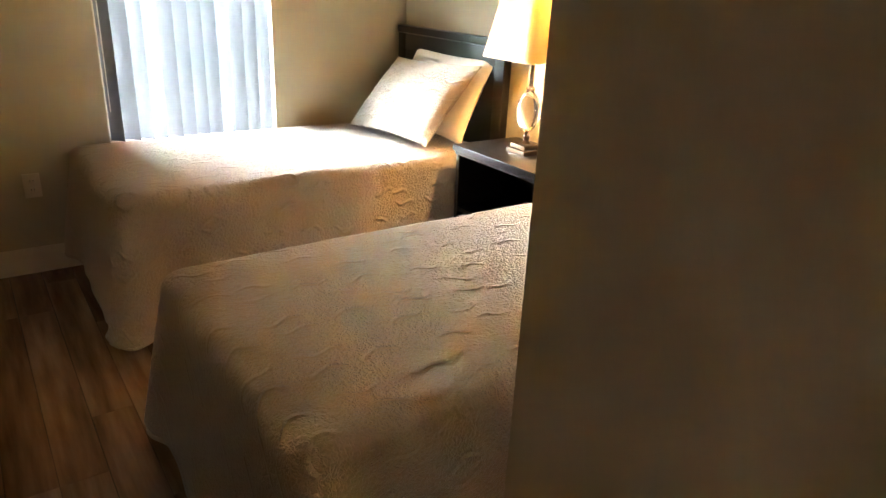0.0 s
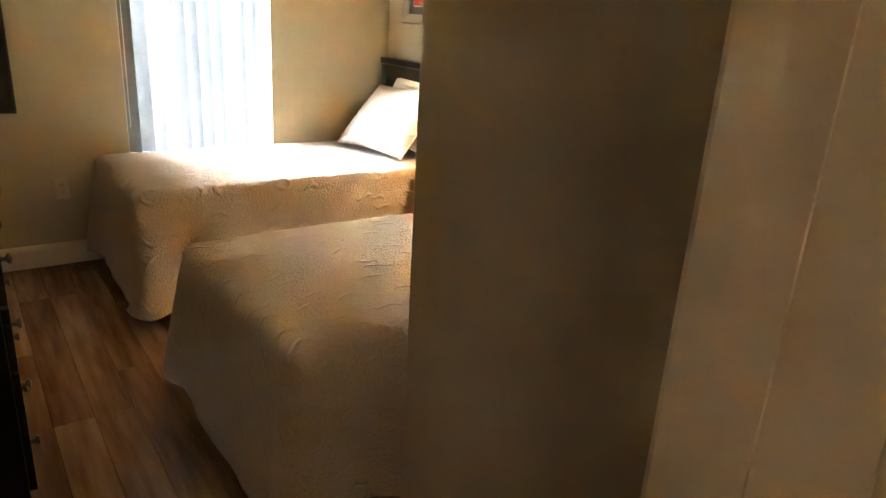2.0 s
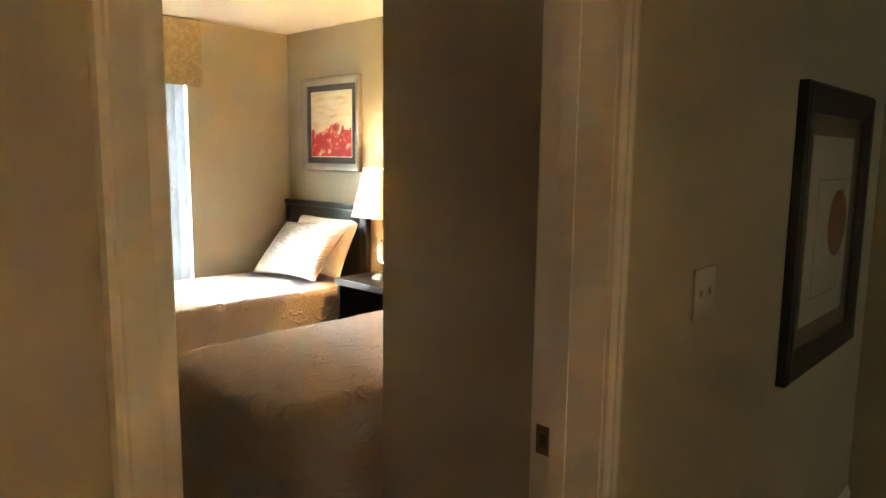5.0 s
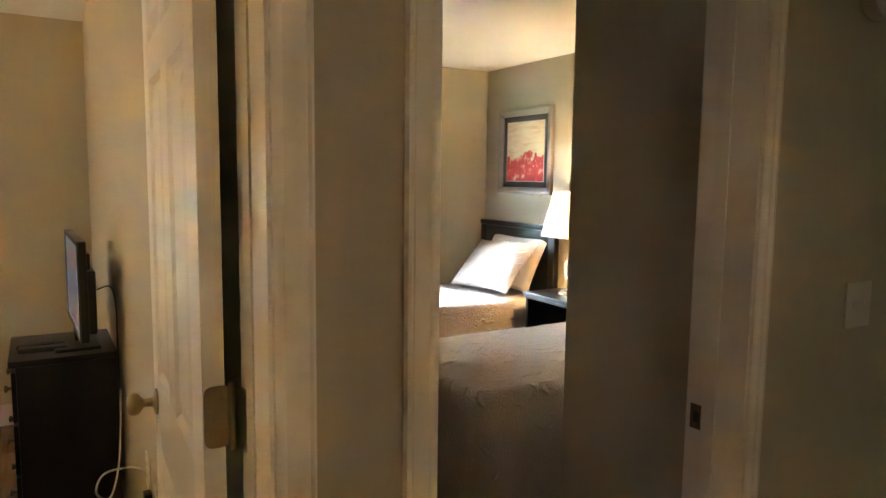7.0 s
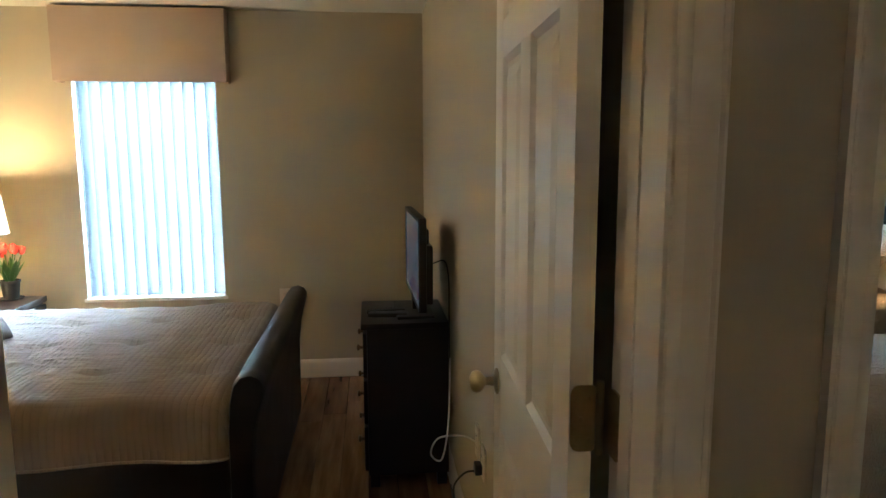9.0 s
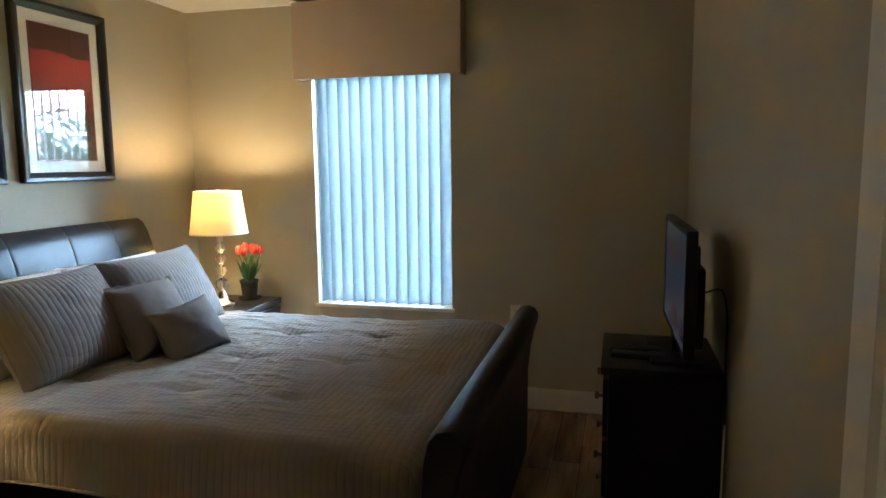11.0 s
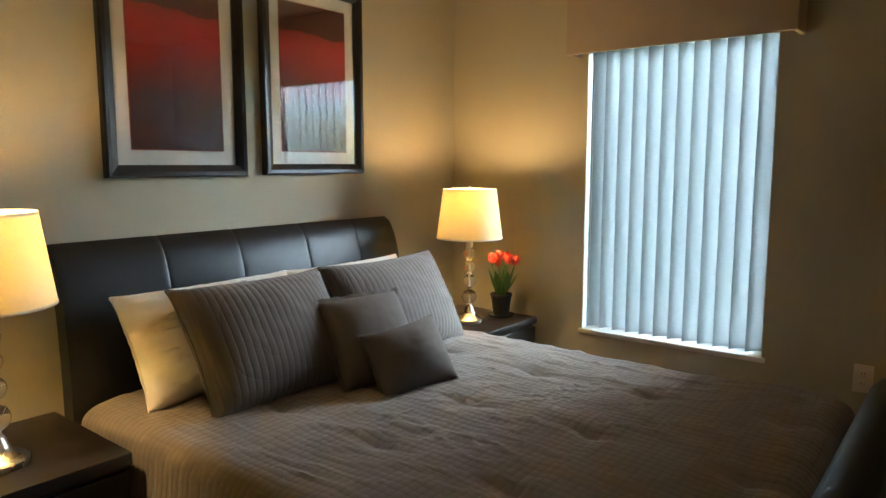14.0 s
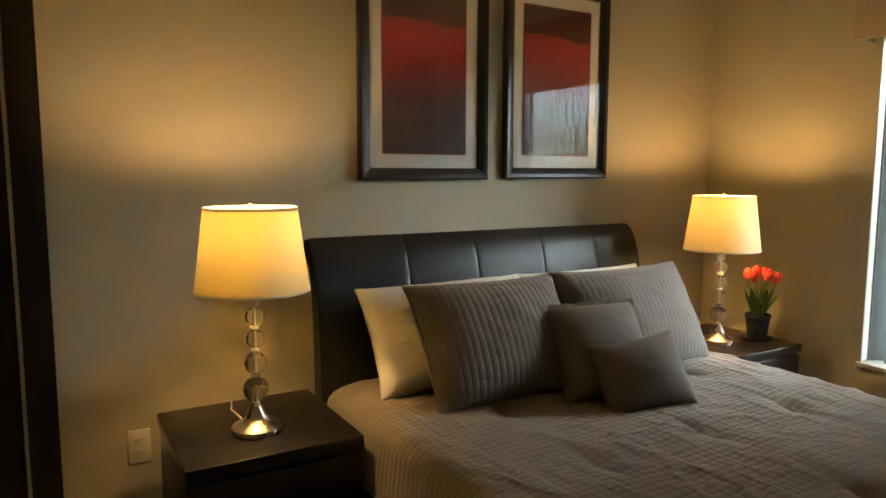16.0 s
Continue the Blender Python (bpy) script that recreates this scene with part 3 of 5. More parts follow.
def six_panel_door(name, label, m, width, pin_y, plate, height=2.02, thick=0.035):
    """A leaf hinged at its local origin, lying along +x, its thickness towards -y; six raised panels on both faces."""
    d = thing(name, label, "door", m, kind="structure")
    core = 0.011
    part("leaf_core", boxes((0.004, width - 0.004, -thick + core, -core, 0.014, height - 0.004)), DOOR_PAINT, d)
    st = 0.105
    mid0, mid1 = width / 2 - 0.05, width / 2 + 0.05
    rails = [(0.010, 0.235), (0.83, 1.011), (1.715, 1.80), (height - 0.09, height)]
    part("stile", boxes((0, st, -thick, 0, 0.010, height), bevel=0.002), DOOR_PAINT, d)
    part("stile", boxes((width - st, width, -thick, 0, 0.010, height), bevel=0.002), DOOR_PAINT, d)
    for z0, z1 in rails:
        part("rail", boxes((st - 0.001, width - st + 0.001, -thick + 0.0005, -0.0005, z0, z1), bevel=0.002), DOOR_PAINT, d)
    for (a0, a1), (b0, b1) in zip(rails, rails[1:]):
        part("mullion", boxes((mid0, mid1, -thick + 0.0005, -0.0005, a1 - 0.001, b0 + 0.001), bevel=0.002), DOOR_PAINT, d)
        for x0, x1 in ((st, mid0), (mid1, width - st)):
            bm = bmesh.new()
            for face in (1, -1):
                y_out = -0.002 if face > 0 else -thick + 0.002
                y_in = -core + 0.001 if face > 0 else -thick + core - 0.001
                rows = []
                for inset, y in ((0.0, -0.0015 if face > 0 else -thick + 0.0015), (0.012, y_in), (0.024, y_in), (0.052, y_out)):
                    rows.append([bm.verts.new(p) for p in ((x0 + inset, y, a1 + inset), (x1 - inset, y, a1 + inset), (x1 - inset, y, b0 - inset), (x0 + inset, y, b0 - inset))])
                for r0, r1 in zip(rows, rows[1:]):
                    for i in range(4):
                        bm.faces.new((r0[i], r0[(i + 1) % 4], r1[(i + 1) % 4], r1[i]))
                bm.faces.new(rows[-1])
            part("panel", bm, DOOR_PAINT, d, smooth=False)
    knob_prof = [(0.001, 0.0), (0.032, 0.0), (0.033, 0.004), (0.026, 0.008), (0.012, 0.012), (0.010, 0.030), (0.016, 0.036), (0.0255, 0.044), (0.028, 0.054), (0.025, 0.064), (0.016, 0.070), (0.001, 0.072)]
    for turn, y in ((-90, 0.0), (90, -thick)):
        part("knob", lathe(knob_prof, 24), BRASS, d, "worn brass door knob", pose(width - 0.065, y, 0.935, turn))
    for z in (0.24, 1.068, 1.80):
        h = part("hinge", hinge_plate(plate[0], plate[1], z, z + 0.1, 0.0035), BRASS, d, "worn brass hinge with rounded corners", pose(-0.0035, 0, 0))
        part("hinge_pin", lathe([(0.0055, z - 0.004), (0.0062, z), (0.0062, z + 0.1), (0.0055, z + 0.107)], 12), BRASS, h, m=pose(-0.0025, pin_y, 0))
        for dy, dz in ((0.3, 0.018), (0.62, 0.05), (0.3, 0.082)):
            part("screw", lathe([(0.0036, 0), (0.0036, 0.0006), (0.002, 0.0010)], 12), BRASS, h, m=pose(-0.0001, plate[0] + (plate[1] - plate[0]) * dy, z + dz, 0, -90, 0))
    return d


def hinge_plate(y0, y1, z0, z1, thick):
    """A hinge leaf: a thin plate with rounded corners, drawn out along x."""
    outline = [(y + (y0 + y1) / 2, z + (z0 + z1) / 2) for y, z in rounded_rect(y1 - y0, z1 - z0, 0.013, 2)]
    return prism(outline, thick, "X")


# the main bedroom's door stands open against the shared wall; its thickness lies towards -x
main_door = six_panel_door("door_1", "open white six-panel door with brass knob and hinges", pose(-0.946, 0.164, 0, 0, 0, 87.6), 0.765, -0.044, (-0.043, -0.002))
twin_door = six_panel_door("door_2", "open white six-panel door with brass knob and hinges", pose(-0.590, 0.172, 0, 0, 0, 80.0), 0.755, 0.007, (-0.034, 0.004))
part("hinge_leaf", hinge_plate(T - 0.040, T + 0.002, 1.068, 1.168, 0.003), BRASS, main_frame, "worn brass hinge leaf", pose(MJ1 - 0.0185, 0, 0))


# ---- windows ----


def window(name, x0, x1, z0, z1, y, label):
    """A sash window set in the outer half of its opening, with sill and reveal lining."""
    w = thing(name, label, "window", kind="structure")
    yo = y + 0.105
    f = part("window_frame", boxes((x0, x0 + 0.035, yo, yo + 0.04, z0, z1), (x1 - 0.035, x1, yo, yo + 0.04, z0, z1), (x0 + 0.035, x1 - 0.035, yo, yo + 0.04, z0, z0 + 0.04), (x0 + 0.035, x1 - 0.035, yo, yo + 0.04, z1 - 0.04, z1), (x0 + 0.036, x0 + 0.040, yo + 0.002, yo + 0.03, z0 + 0.04, z1 - 0.04)), TRIM, w)
    for a, b in ((z0 + 0.04, z1 - 0.04),):
        p = part("pane", boxes((x0 + 0.035, x1 - 0.035, yo + 0.014, yo + 0.018, a, b)), PANE, w, smooth=False)
        p.visible_shadow = False
    part("window_sill", boxes((x0 - 0.012, x1 + 0.012, y - 0.016, y + 0.105, z0 - 0.018, z0 + 0.004), bevel=0.004), TRIM, w, "white painted window sill")
    part("reveal", boxes((x0 - 0.001, x0 + 0.004, y + 0.001, y + 0.105, z0 + 0.004, z1)), TRIM, w)
    part("reveal", boxes((x1 - 0.004, x1 + 0.001, y + 0.001, y + 0.105, z0 + 0.004, z1)), TRIM, w)
    return w


window("window_1", WX0, WX1, WZ0, WZ1, MY1, "white sash window behind vertical blinds")
# window frame and blind added out of view, backing the hall's daylight lamp
unseen_window = thing("window_3", "white window frame and blind added out of view behind the daylight lamp", "window", kind="structure")
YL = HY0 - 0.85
part("window_frame", boxes((1.63, 1.67, YL, YL + 0.05, 0.42, 1.98), (2.13, 2.17, YL, YL + 0.05, 0.42, 1.98), (1.67, 2.13, YL, YL + 0.05, 0.42, 0.46), (1.67, 2.13, YL, YL + 0.05, 1.94, 1.98), bevel=0.002), TRIM, unseen_window)
part("blind", boxes((1.671, 2.129, YL + 0.004, YL + 0.012, 0.461, 1.939)), TWIN_VINYL, unseen_window, "blind panel added behind the daylight lamp")
window("window_2", VX0, VX1, VZ0, VZ1, TY1, "white sash window behind vertical blinds")


def blinds(name, label, x0, x1, z0, z1, y, count, turn, material, wobble):
    """Vertical blinds: a headrail and curved hanging slats, all turned the same way."""
    b = thing(name, label, "blinds", pose(x0, y, 0))
    part("headrail", boxes((0, x1 - x0, -0.02, 0.02, z1 - 0.04, z1), bevel=0.003), TRIM, b)
    pitch = (x1 - x0) / count
    w = 0.0445
    front, back = [], []
    for k in range(9):
        s = -1 + k / 4
        bow = 0.010 * (1 - s * s)
        front.append((s * w, bow + 0.0007))
        back.append((s * w, bow - 0.0007))
    outline = front + back[::-1]
    me = mesh_of("slat", prism(outline, z1 - 0.045 - z0, "Z"), material)
    for i in range(count):
        o = new("slat", me)
        o.parent = b
        o.matrix_basis = pose((i + 0.5) * pitch, 0, z0, 0, 0, turn + random.uniform(-wobble, wobble))
    part("cord", tube([(0.012, -0.026, z1 - 0.04), (0.014, -0.028, 1.4), (0.012, -0.026, z0 + 0.15)], 0.0022), TRIM, b, "white pull cord")
    return b


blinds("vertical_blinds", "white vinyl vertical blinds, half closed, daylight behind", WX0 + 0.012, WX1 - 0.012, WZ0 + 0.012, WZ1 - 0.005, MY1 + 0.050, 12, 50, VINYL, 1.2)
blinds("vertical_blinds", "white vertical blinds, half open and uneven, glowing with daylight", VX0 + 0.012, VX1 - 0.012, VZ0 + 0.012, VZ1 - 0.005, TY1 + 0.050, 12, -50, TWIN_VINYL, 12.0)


def valance(name, label, x0, x1, z0, z1, y, depth, material):
    """An upholstered box pelmet hung on the wall above a window."""
    v = thing(name, label, "valance", pose((x0 + x1) / 2, y, z0))
    h, w = z1 - z0, (x1 - x0) / 2
    part("front_board", boxes((-w, w, -depth, -depth + 0.02, 0, h), bevel=0.007), material, v)
    part("side_board", boxes((-w, -w + 0.02, -depth + 0.018, 0, 0.001, h - 0.001), bevel=0.006), material, v)
    part("side_board", boxes((w - 0.02, w, -depth + 0.018, 0, 0.001, h - 0.001), bevel=0.006), material, v)
    part("top_board", boxes((-w + 0.018, w - 0.018, -depth + 0.018, 0, h - 0.02, h - 0.002)), material, v)
    return v


valance("valance", "plain tan cloth box valance above the window", -3.105, -2.090, 1.940, 2.380, MY1, 0.135, VALANCE)
valance("valance", "beige printed cloth box valance above the window", 0.455, 1.462, 1.945, 2.385, TY1, 0.065, VALANCE_PRINT)

# ---- furniture and things ----


def pillow(name, label, m, w, h, thick, material, pinch=0.10, flange=0.0, seed=0, group="", puff=0.5, category="pillow", trim=None):
    """A stuffed cushion: two bulging faces that meet in a seam, corners drawn out, soft creases. Lies in local x, z; faces -y and +y."""
    p = thing(name, label, category, m, group)
    n = 40
    bm = bmesh.new()
    off = Vector((seed * 7.3, seed * 3.1, 0))
    lumps = 0.16 if material is COTTON else 0.06
    wrinkle = 0.15 if material is COTTON else 0.07 if material is SHAM else 0.0

    def edge(s):
        return 1 - pinch * (1 - s * s) ** 1.0 * 0.5

    grid = {}
    for side in (1, -1):
        for i in range(n + 1):
            for j in range(n + 1):
                u, v = -1 + 2 * i / n, -1 + 2 * j / n
                rim = i in (0, n) or j in (0, n)
                if side < 0 and rim:
                    grid[side, i, j] = grid[1, i, j]
                    continue
                x, z = u * w / 2 * edge(v), v * h / 2 * edge(u)
                b = max((1 - abs(u) ** 2.2) * (1 - abs(v) ** 2.2), 0.0) ** puff
                crease = noise.noise(Vector((u * 2.2, v * 2.2, side * 1.7)) + off) * lumps + noise.noise(Vector((u * 5, v * 5, side)) + off) * lumps * 0.4
                if wrinkle:
                    fold = noise.noise(Vector((u * 1.6 + v * 1.2, v * 3.4 - u, side * 2.3)) + off)
                    crease -= wrinkle * max(0.0, 1 - abs(fold) * 7) * min(1.0, b * 1.5)
                    fold = noise.noise(Vector((u * 4.0, v * 2.2 + u, side * 4.1)) + off)
                    crease -= wrinkle * 0.7 * max(0.0, 1 - abs(fold) * 8)
                y = -side * thick / 2 * b * (1 + crease)
                grid[side, i, j] = bm.verts.new((x, y, z + h / 2))
    for side in (1, -1):
        for i in range(n):
            for j in range(n):
                q = [grid[side, i, j], grid[side, i + 1, j], grid[side, i + 1, j + 1], grid[side, i, j + 1]]
                bm.faces.new(q if side > 0 else q[::-1])
    part("cushion", bm, material, p)
    ring = []
    for k in range(4 * 24):
        q, f = divmod(k, 24)
        s = -1 + 2 * f / 24
        u, v = ((s, -1), (1, s), (-s, 1), (-1, -s))[q]
        ring.append((u * w / 2 * edge(v), v * h / 2 * edge(u) + h / 2))
    bm = bmesh.new()
    if flange:
        cx, cz = 0, h / 2
        a, b = [], []
        for k, (x, z) in enumerate(ring):
            d = Vector((x - cx, 0, z - cz)).normalized()
            ruf = 0.006 * math.sin(k * 1.7) + 0.004 * math.sin(k * 0.9 + 1)
            a.append((bm.verts.new((x - d.x * 0.006, 0.002, z - d.z * 0.006)), bm.verts.new((x - d.x * 0.006, -0.002, z - d.z * 0.006))))
            b.append((bm.verts.new((x + d.x * flange, ruf + 0.0015, z + d.z * flange)), bm.verts.new((x + d.x * flange, ruf - 0.0015, z + d.z * flange))))
        m_ = len(ring)
        for k in range(m_):
            j = (k + 1) % m_
            bm.faces.new((a[k][0], a[j][0], b[j][0], b[k][0]))
            bm.faces.new((a[k][1], b[k][1], b[j][1], a[j][1]))
            bm.faces.new((b[k][0], b[j][0], b[j][1], b[k][1]))
        part("ruffle", bm, trim or material, p)
    else:
        bm.free()
        pts = [(x, 0, z) for x, z in ring]
        part("piping", tube(pts + [pts[0]], 0.0032, 6), trim or material, p)
    return p


def draped(w, h, top, low, radius, flare, ripple, lift, seed, puckers=0.0, crease=0.004, steps=34, rings=30, edge_r=0.05, pleat=0.0):
    """A cover: a gently uneven top, a rounded edge and sides that hang with folds. Centred on the origin."""
    bm = bmesh.new()
    base = rounded_rect(w, h, radius, steps)
    n = len(base)
    rows = []

    def top_z(x, y):
        z = lift * noise.noise(Vector((x * 1.7 + seed, y * 1.7, seed)))
        z += crease * noise.noise(Vector((x * 7 + seed, y * 7, 2.0)))
        c = noise.noise(Vector((x * 4.2, y * 9.0 + seed, 5.0)))
        z += crease * 1.6 * max(0.0, 1 - abs(c) * 9)
        c = noise.noise(Vector((x * 8.0 + 3, y * 4.0 + seed, 9.0)))
        z += crease * 1.2 * max(0.0, 1 - abs(c) * 10)
        if puckers:
            fx, fy = (x / 0.42 + 100.5) % 1 - 0.5, (y / 0.42 + 100.5) % 1 - 0.5
            z -= puckers * (math.exp(-(fx * fx * 20 + fy * fy * 230)) + 0.6 * math.exp(-(fx * fx * 120 + fy * fy * 24)))
            z += puckers * 0.55 * noise.noise(Vector((x * 3.2 + seed, y * 4.4, 7.0)))
        return z

    for k in range(1, rings + 1):
        s = (k / rings) ** 0.8
        f = [(x * s * (1 - edge_r / (w / 2)), y * s * (1 - edge_r / (h / 2))) for x, y in base]
        rows.append([bm.verts.new((x, y, top + top_z(x, y))) for x, y in f])
    drop = top - low
    for k in range(1, 22):
        row = []
        for i, (x, y) in enumerate(base):
            d = Vector((x - max(-w / 2 + radius, min(w / 2 - radius, x)), y - max(-h / 2 + radius, min(h / 2 - radius, y)), 0))
            if d.length < 1e-6:
                d = Vector((x / w, 0, 0)) if abs(x) / w > abs(y) / h else Vector((0, y / h, 0))
            d.normalize()
            ix, iy = x * (1 - edge_r / (w / 2)), y * (1 - edge_r / (h / 2))
            if k <= 7:
                a = math.pi / 2 * k / 7
                px, py = ix + (x - ix) * math.sin(a), iy + (y - iy) * math.sin(a)
                z = top - edge_r * (1 - math.cos(a)) + top_z(ix, iy) * math.cos(a)
            else:
                f = (k - 7) / 14
                corner = abs(d.x * d.y) * 2
                wave = noise.noise(Vector((x * 2.6 + seed, y * 2.6, f * 0.7 + seed))) + 0.5 * noise.noise(Vector((x * 7 + seed, y * 7, f * 0.5)))
                push = flare * f + ripple * f * wave + flare * 0.5 * corner * f
                inset = w / 2 - abs(x)
                push += pleat * f ** 0.7 * d.y * d.y * math.exp(-(inset / 0.11) ** 2)
                push -= pleat * 0.45 * f * d.y * d.y * math.exp(-((inset - 0.22) / 0.07) ** 2)
                px, py = x + d.x * push, y + d.y * push
                z = top - edge_r - (drop - edge_r) * f + 0.008 * f * noise.noise(Vector((x * 3, y * 3, seed)))
            row.append(bm.verts.new((px, py, z)))
        rows.append(row)
    hem = [tuple(v.co) for v in rows[-1]]
    c = bm.verts.new((0, 0, top + top_z(0, 0)))
    for i in range(n):
        bm.faces.new((c, rows[0][i], rows[0][(i + 1) % n]))
    for a, b in zip(rows, rows[1:]):
        for i in range(n):
            bm.faces.new((a[i], b[i], b[(i + 1) % n], a[(i + 1) % n]))
    return bm, hem


def cover(name, label, m, material, group, *size):
    """A bed cover with a rolled hem."""
    c = thing(name, label, name, m, group)
    bm, hem = draped(*size)
    part("cloth", bm, material, c)
    part("hem", tube(hem[::3] + [hem[0]], 0.006, 6), material, c)
    return c


# -- the twin bedroom --


def twin_bed(y0, y1):
    """A bed with a low frame, mattress and black wooden headboard against the wall."""
    x0, x1 = 0.40, TX1 - 0.08
    b = thing("twin_bed", "twin bed with black wooden headboard under a beige spread", "bed", pose((x0 + x1) / 2, (y0 + y1) / 2, 0), "pair of twin beds")
    w, h = (x1 - x0) / 2, (y1 - y0) / 2
    part("box_spring", boxes((-w, w, -h + 0.05, h - 0.05, 0.16, 0.36), bevel=0.02), COTTON, b)
    part("mattress", boxes((-w + 0.002, w, -h + 0.055, h - 0.055, 0.362, 0.575), bevel=0.03), COTTON, b)
    for sx in (-w + 0.08, w - 0.06):
        for sy in (-h + 0.12, h - 0.12):
            part("leg", lathe([(0.022, 0), (0.026, 0.02), (0.026, 0.159)], 14), BLACK_PLASTIC, b, m=pose(sx, sy, 0))
    hb = part("headboard", boxes((w + 0.004, w + 0.045, -h, h, 0.10, 1.108), bevel=0.004), BLACKISH, b, "black wooden headboard")
    part("cap_moulding", boxes((w - 0.004, w + 0.055, -h - 0.012, h + 0.012, 1.109, 1.147), bevel=0.006), BLACKISH, hb)
    part("stile", boxes((w - 0.002, w + 0.0035, -h, -h + 0.07, 0.12, 1.106), bevel=0.002), BLACKISH, hb)
    part("stile", boxes((w - 0.002, w + 0.0035, h - 0.07, h, 0.12, 1.106), bevel=0.002), BLACKISH, hb)
    part("top_rail", boxes((w - 0.002, w + 0.0035, -h + 0.072, h - 0.072, 1.02, 1.106), bevel=0.002), BLACKISH, hb)
    return b


AY0, AY1 = 2.945, 3.905
BY0, BY1 = 1.285, 2.265
twin_bed(AY0, AY1)
twin_bed(BY0, BY1)
for y0, y1, seed in ((AY0, AY1, 1.3), (BY0, BY1, 7.7)):
    cover("bedspread", "beige crinkled woven bedspread hanging nearly to the floor", pose(0.335 + 0.90, (y0 + y1) / 2, 0), SPREAD,
          "bedspreads on the twin beds", 1.80, y1 - y0 - 0.01, 0.622, 0.085, 0.05, 0.035, 0.026, 0.008, seed, 0, 0.0012, 44, 34, 0.05, 0.13)

for y, seed in ((3.43, 1), (1.78, 4)):
    pillow("bed_pillow", "white cotton pillow leaning on the black headboard", pose(1.945, y - 0.05, 0.650, -26, 0, -90), 0.70, 0.44, 0.17, COTTON, 0.16, 0, seed, "white pillows on the twin beds")
    pillow("pillow_sham", "beige crinkled pillow sham leaning on a white pillow", pose(1.715, y - 0.06, 0.655, -42, -3, -90), 0.76, 0.47, 0.18, SHAM, 0.16, 0, seed + 2, "beige shams on the twin beds")


def nightstand_twin():
    x0, x1, y0, y1 = 1.812, TX1 - 0.004, 2.325, 2.885
    n = thing("nightstand", "black wooden nightstand with an open shelf between the beds", "nightstand", pose((x0 + x1) / 2, (y0 + y1) / 2, 0))
    w, d = (x1 - x0) / 2, (y1 - y0) / 2
    part("top", boxes((-w - 0.012, w, -d - 0.012, d + 0.012, 0.668, 0.697), bevel=0.006), BLACKISH, n)
    part("top_moulding", boxes((-w - 0.002, w, -d - 0.002, d + 0.002, 0.650, 0.667), bevel=0.005), BLACKISH, n)
    for s in (-1, 1):
        part("side_panel", boxes((-w + 0.006, w, s * d - 0.012, s * d + 0.012, 0, 0.649) if s < 0 else (-w + 0.006, w, d - 0.024, d, 0, 0.649), bevel=0.002), BLACKISH, n)
    part("back_panel", boxes((w - 0.012, w - 0.002, -d + 0.014, d - 0.026, 0.06, 0.648)), BLACKISH, n)
    part("shelf", boxes((-w + 0.012, w - 0.014, -d + 0.014, d - 0.026, 0.38, 0.40)), BLACKISH, n)
    dr = part("drawer", boxes((-w + 0.004, w - 0.02, -d + 0.018, d - 0.030, 0.10, 0.36), bevel=0.003), BLACKISH, n)
    part("knob", lathe([(0.006, 0), (0.006, 0.012), (0.014, 0.018), (0.014, 0.024), (0.002, 0.028)], 16), BRONZE, dr, "aged bronze drawer knob", pose(-w + 0.004, 0, 0.24, 0, -90, 0))
    return n


nightstand_twin()


def twin_lamp():
    l = thing("table_lamp", "bronze table lamp with glass body and cream square shade", "lamp", pose(2.00, 2.62, 0.697))
    part("base", boxes((-0.06, 0.06, -0.06, 0.06, 0, 0.022), (-0.048, 0.048, -0.048, 0.048, 0.022, 0.042), bevel=0.004), BRONZE, l)
    part("stem", lathe([(0.022, 0.042), (0.012, 0.055), (0.016, 0.075), (0.010, 0.085), (0.010, 0.095)], 18), BRONZE, l)
    part("glass_body", lathe([(0.014, 0.096), (0.030, 0.110), (0.047, 0.145), (0.052, 0.185), (0.047, 0.225), (0.030, 0.258), (0.014, 0.270)], 26), CRYSTAL, l, "clear glass lamp body")
    part("neck", lathe([(0.018, 0.271), (0.020, 0.285), (0.010, 0.292), (0.010, 0.40), (0.016, 0.405), (0.016, 0.47), (0.004, 0.475), (0.003, 0.72)], 18), BRONZE, l)
    part("finial", ball(0.010, 14), BRONZE, l, m=pose(0, 0, 0.727))
    bm = bmesh.new()
    outer, inner = [], []
    for s, z in ((0.165, 0.405), (0.105, 0.710)):
        outer.append([bm.verts.new((x * s, y * s, z)) for x, y in rounded_rect(2, 2, 0.25, 4)])
        inner.append([bm.verts.new((x * (s - 0.002), y * (s - 0.002), z)) for x, y in rounded_rect(2, 2, 0.25, 4)])
    n = len(outer[0])
    for i in range(n):
        j = (i + 1) % n
        bm.faces.new((outer[0][i], outer[0][j], outer[1][j], outer[1][i]))
        bm.faces.new((inner[0][i], inner[1][i], inner[1][j], inner[0][j]))
        for k in (0, 1):
            bm.faces.new((outer[k][i], inner[k][i], inner[k][j], outer[k][j]))
    part("shade", bm, SHADE, l, "glowing cream fabric shade")
    return l


twin_lamp()


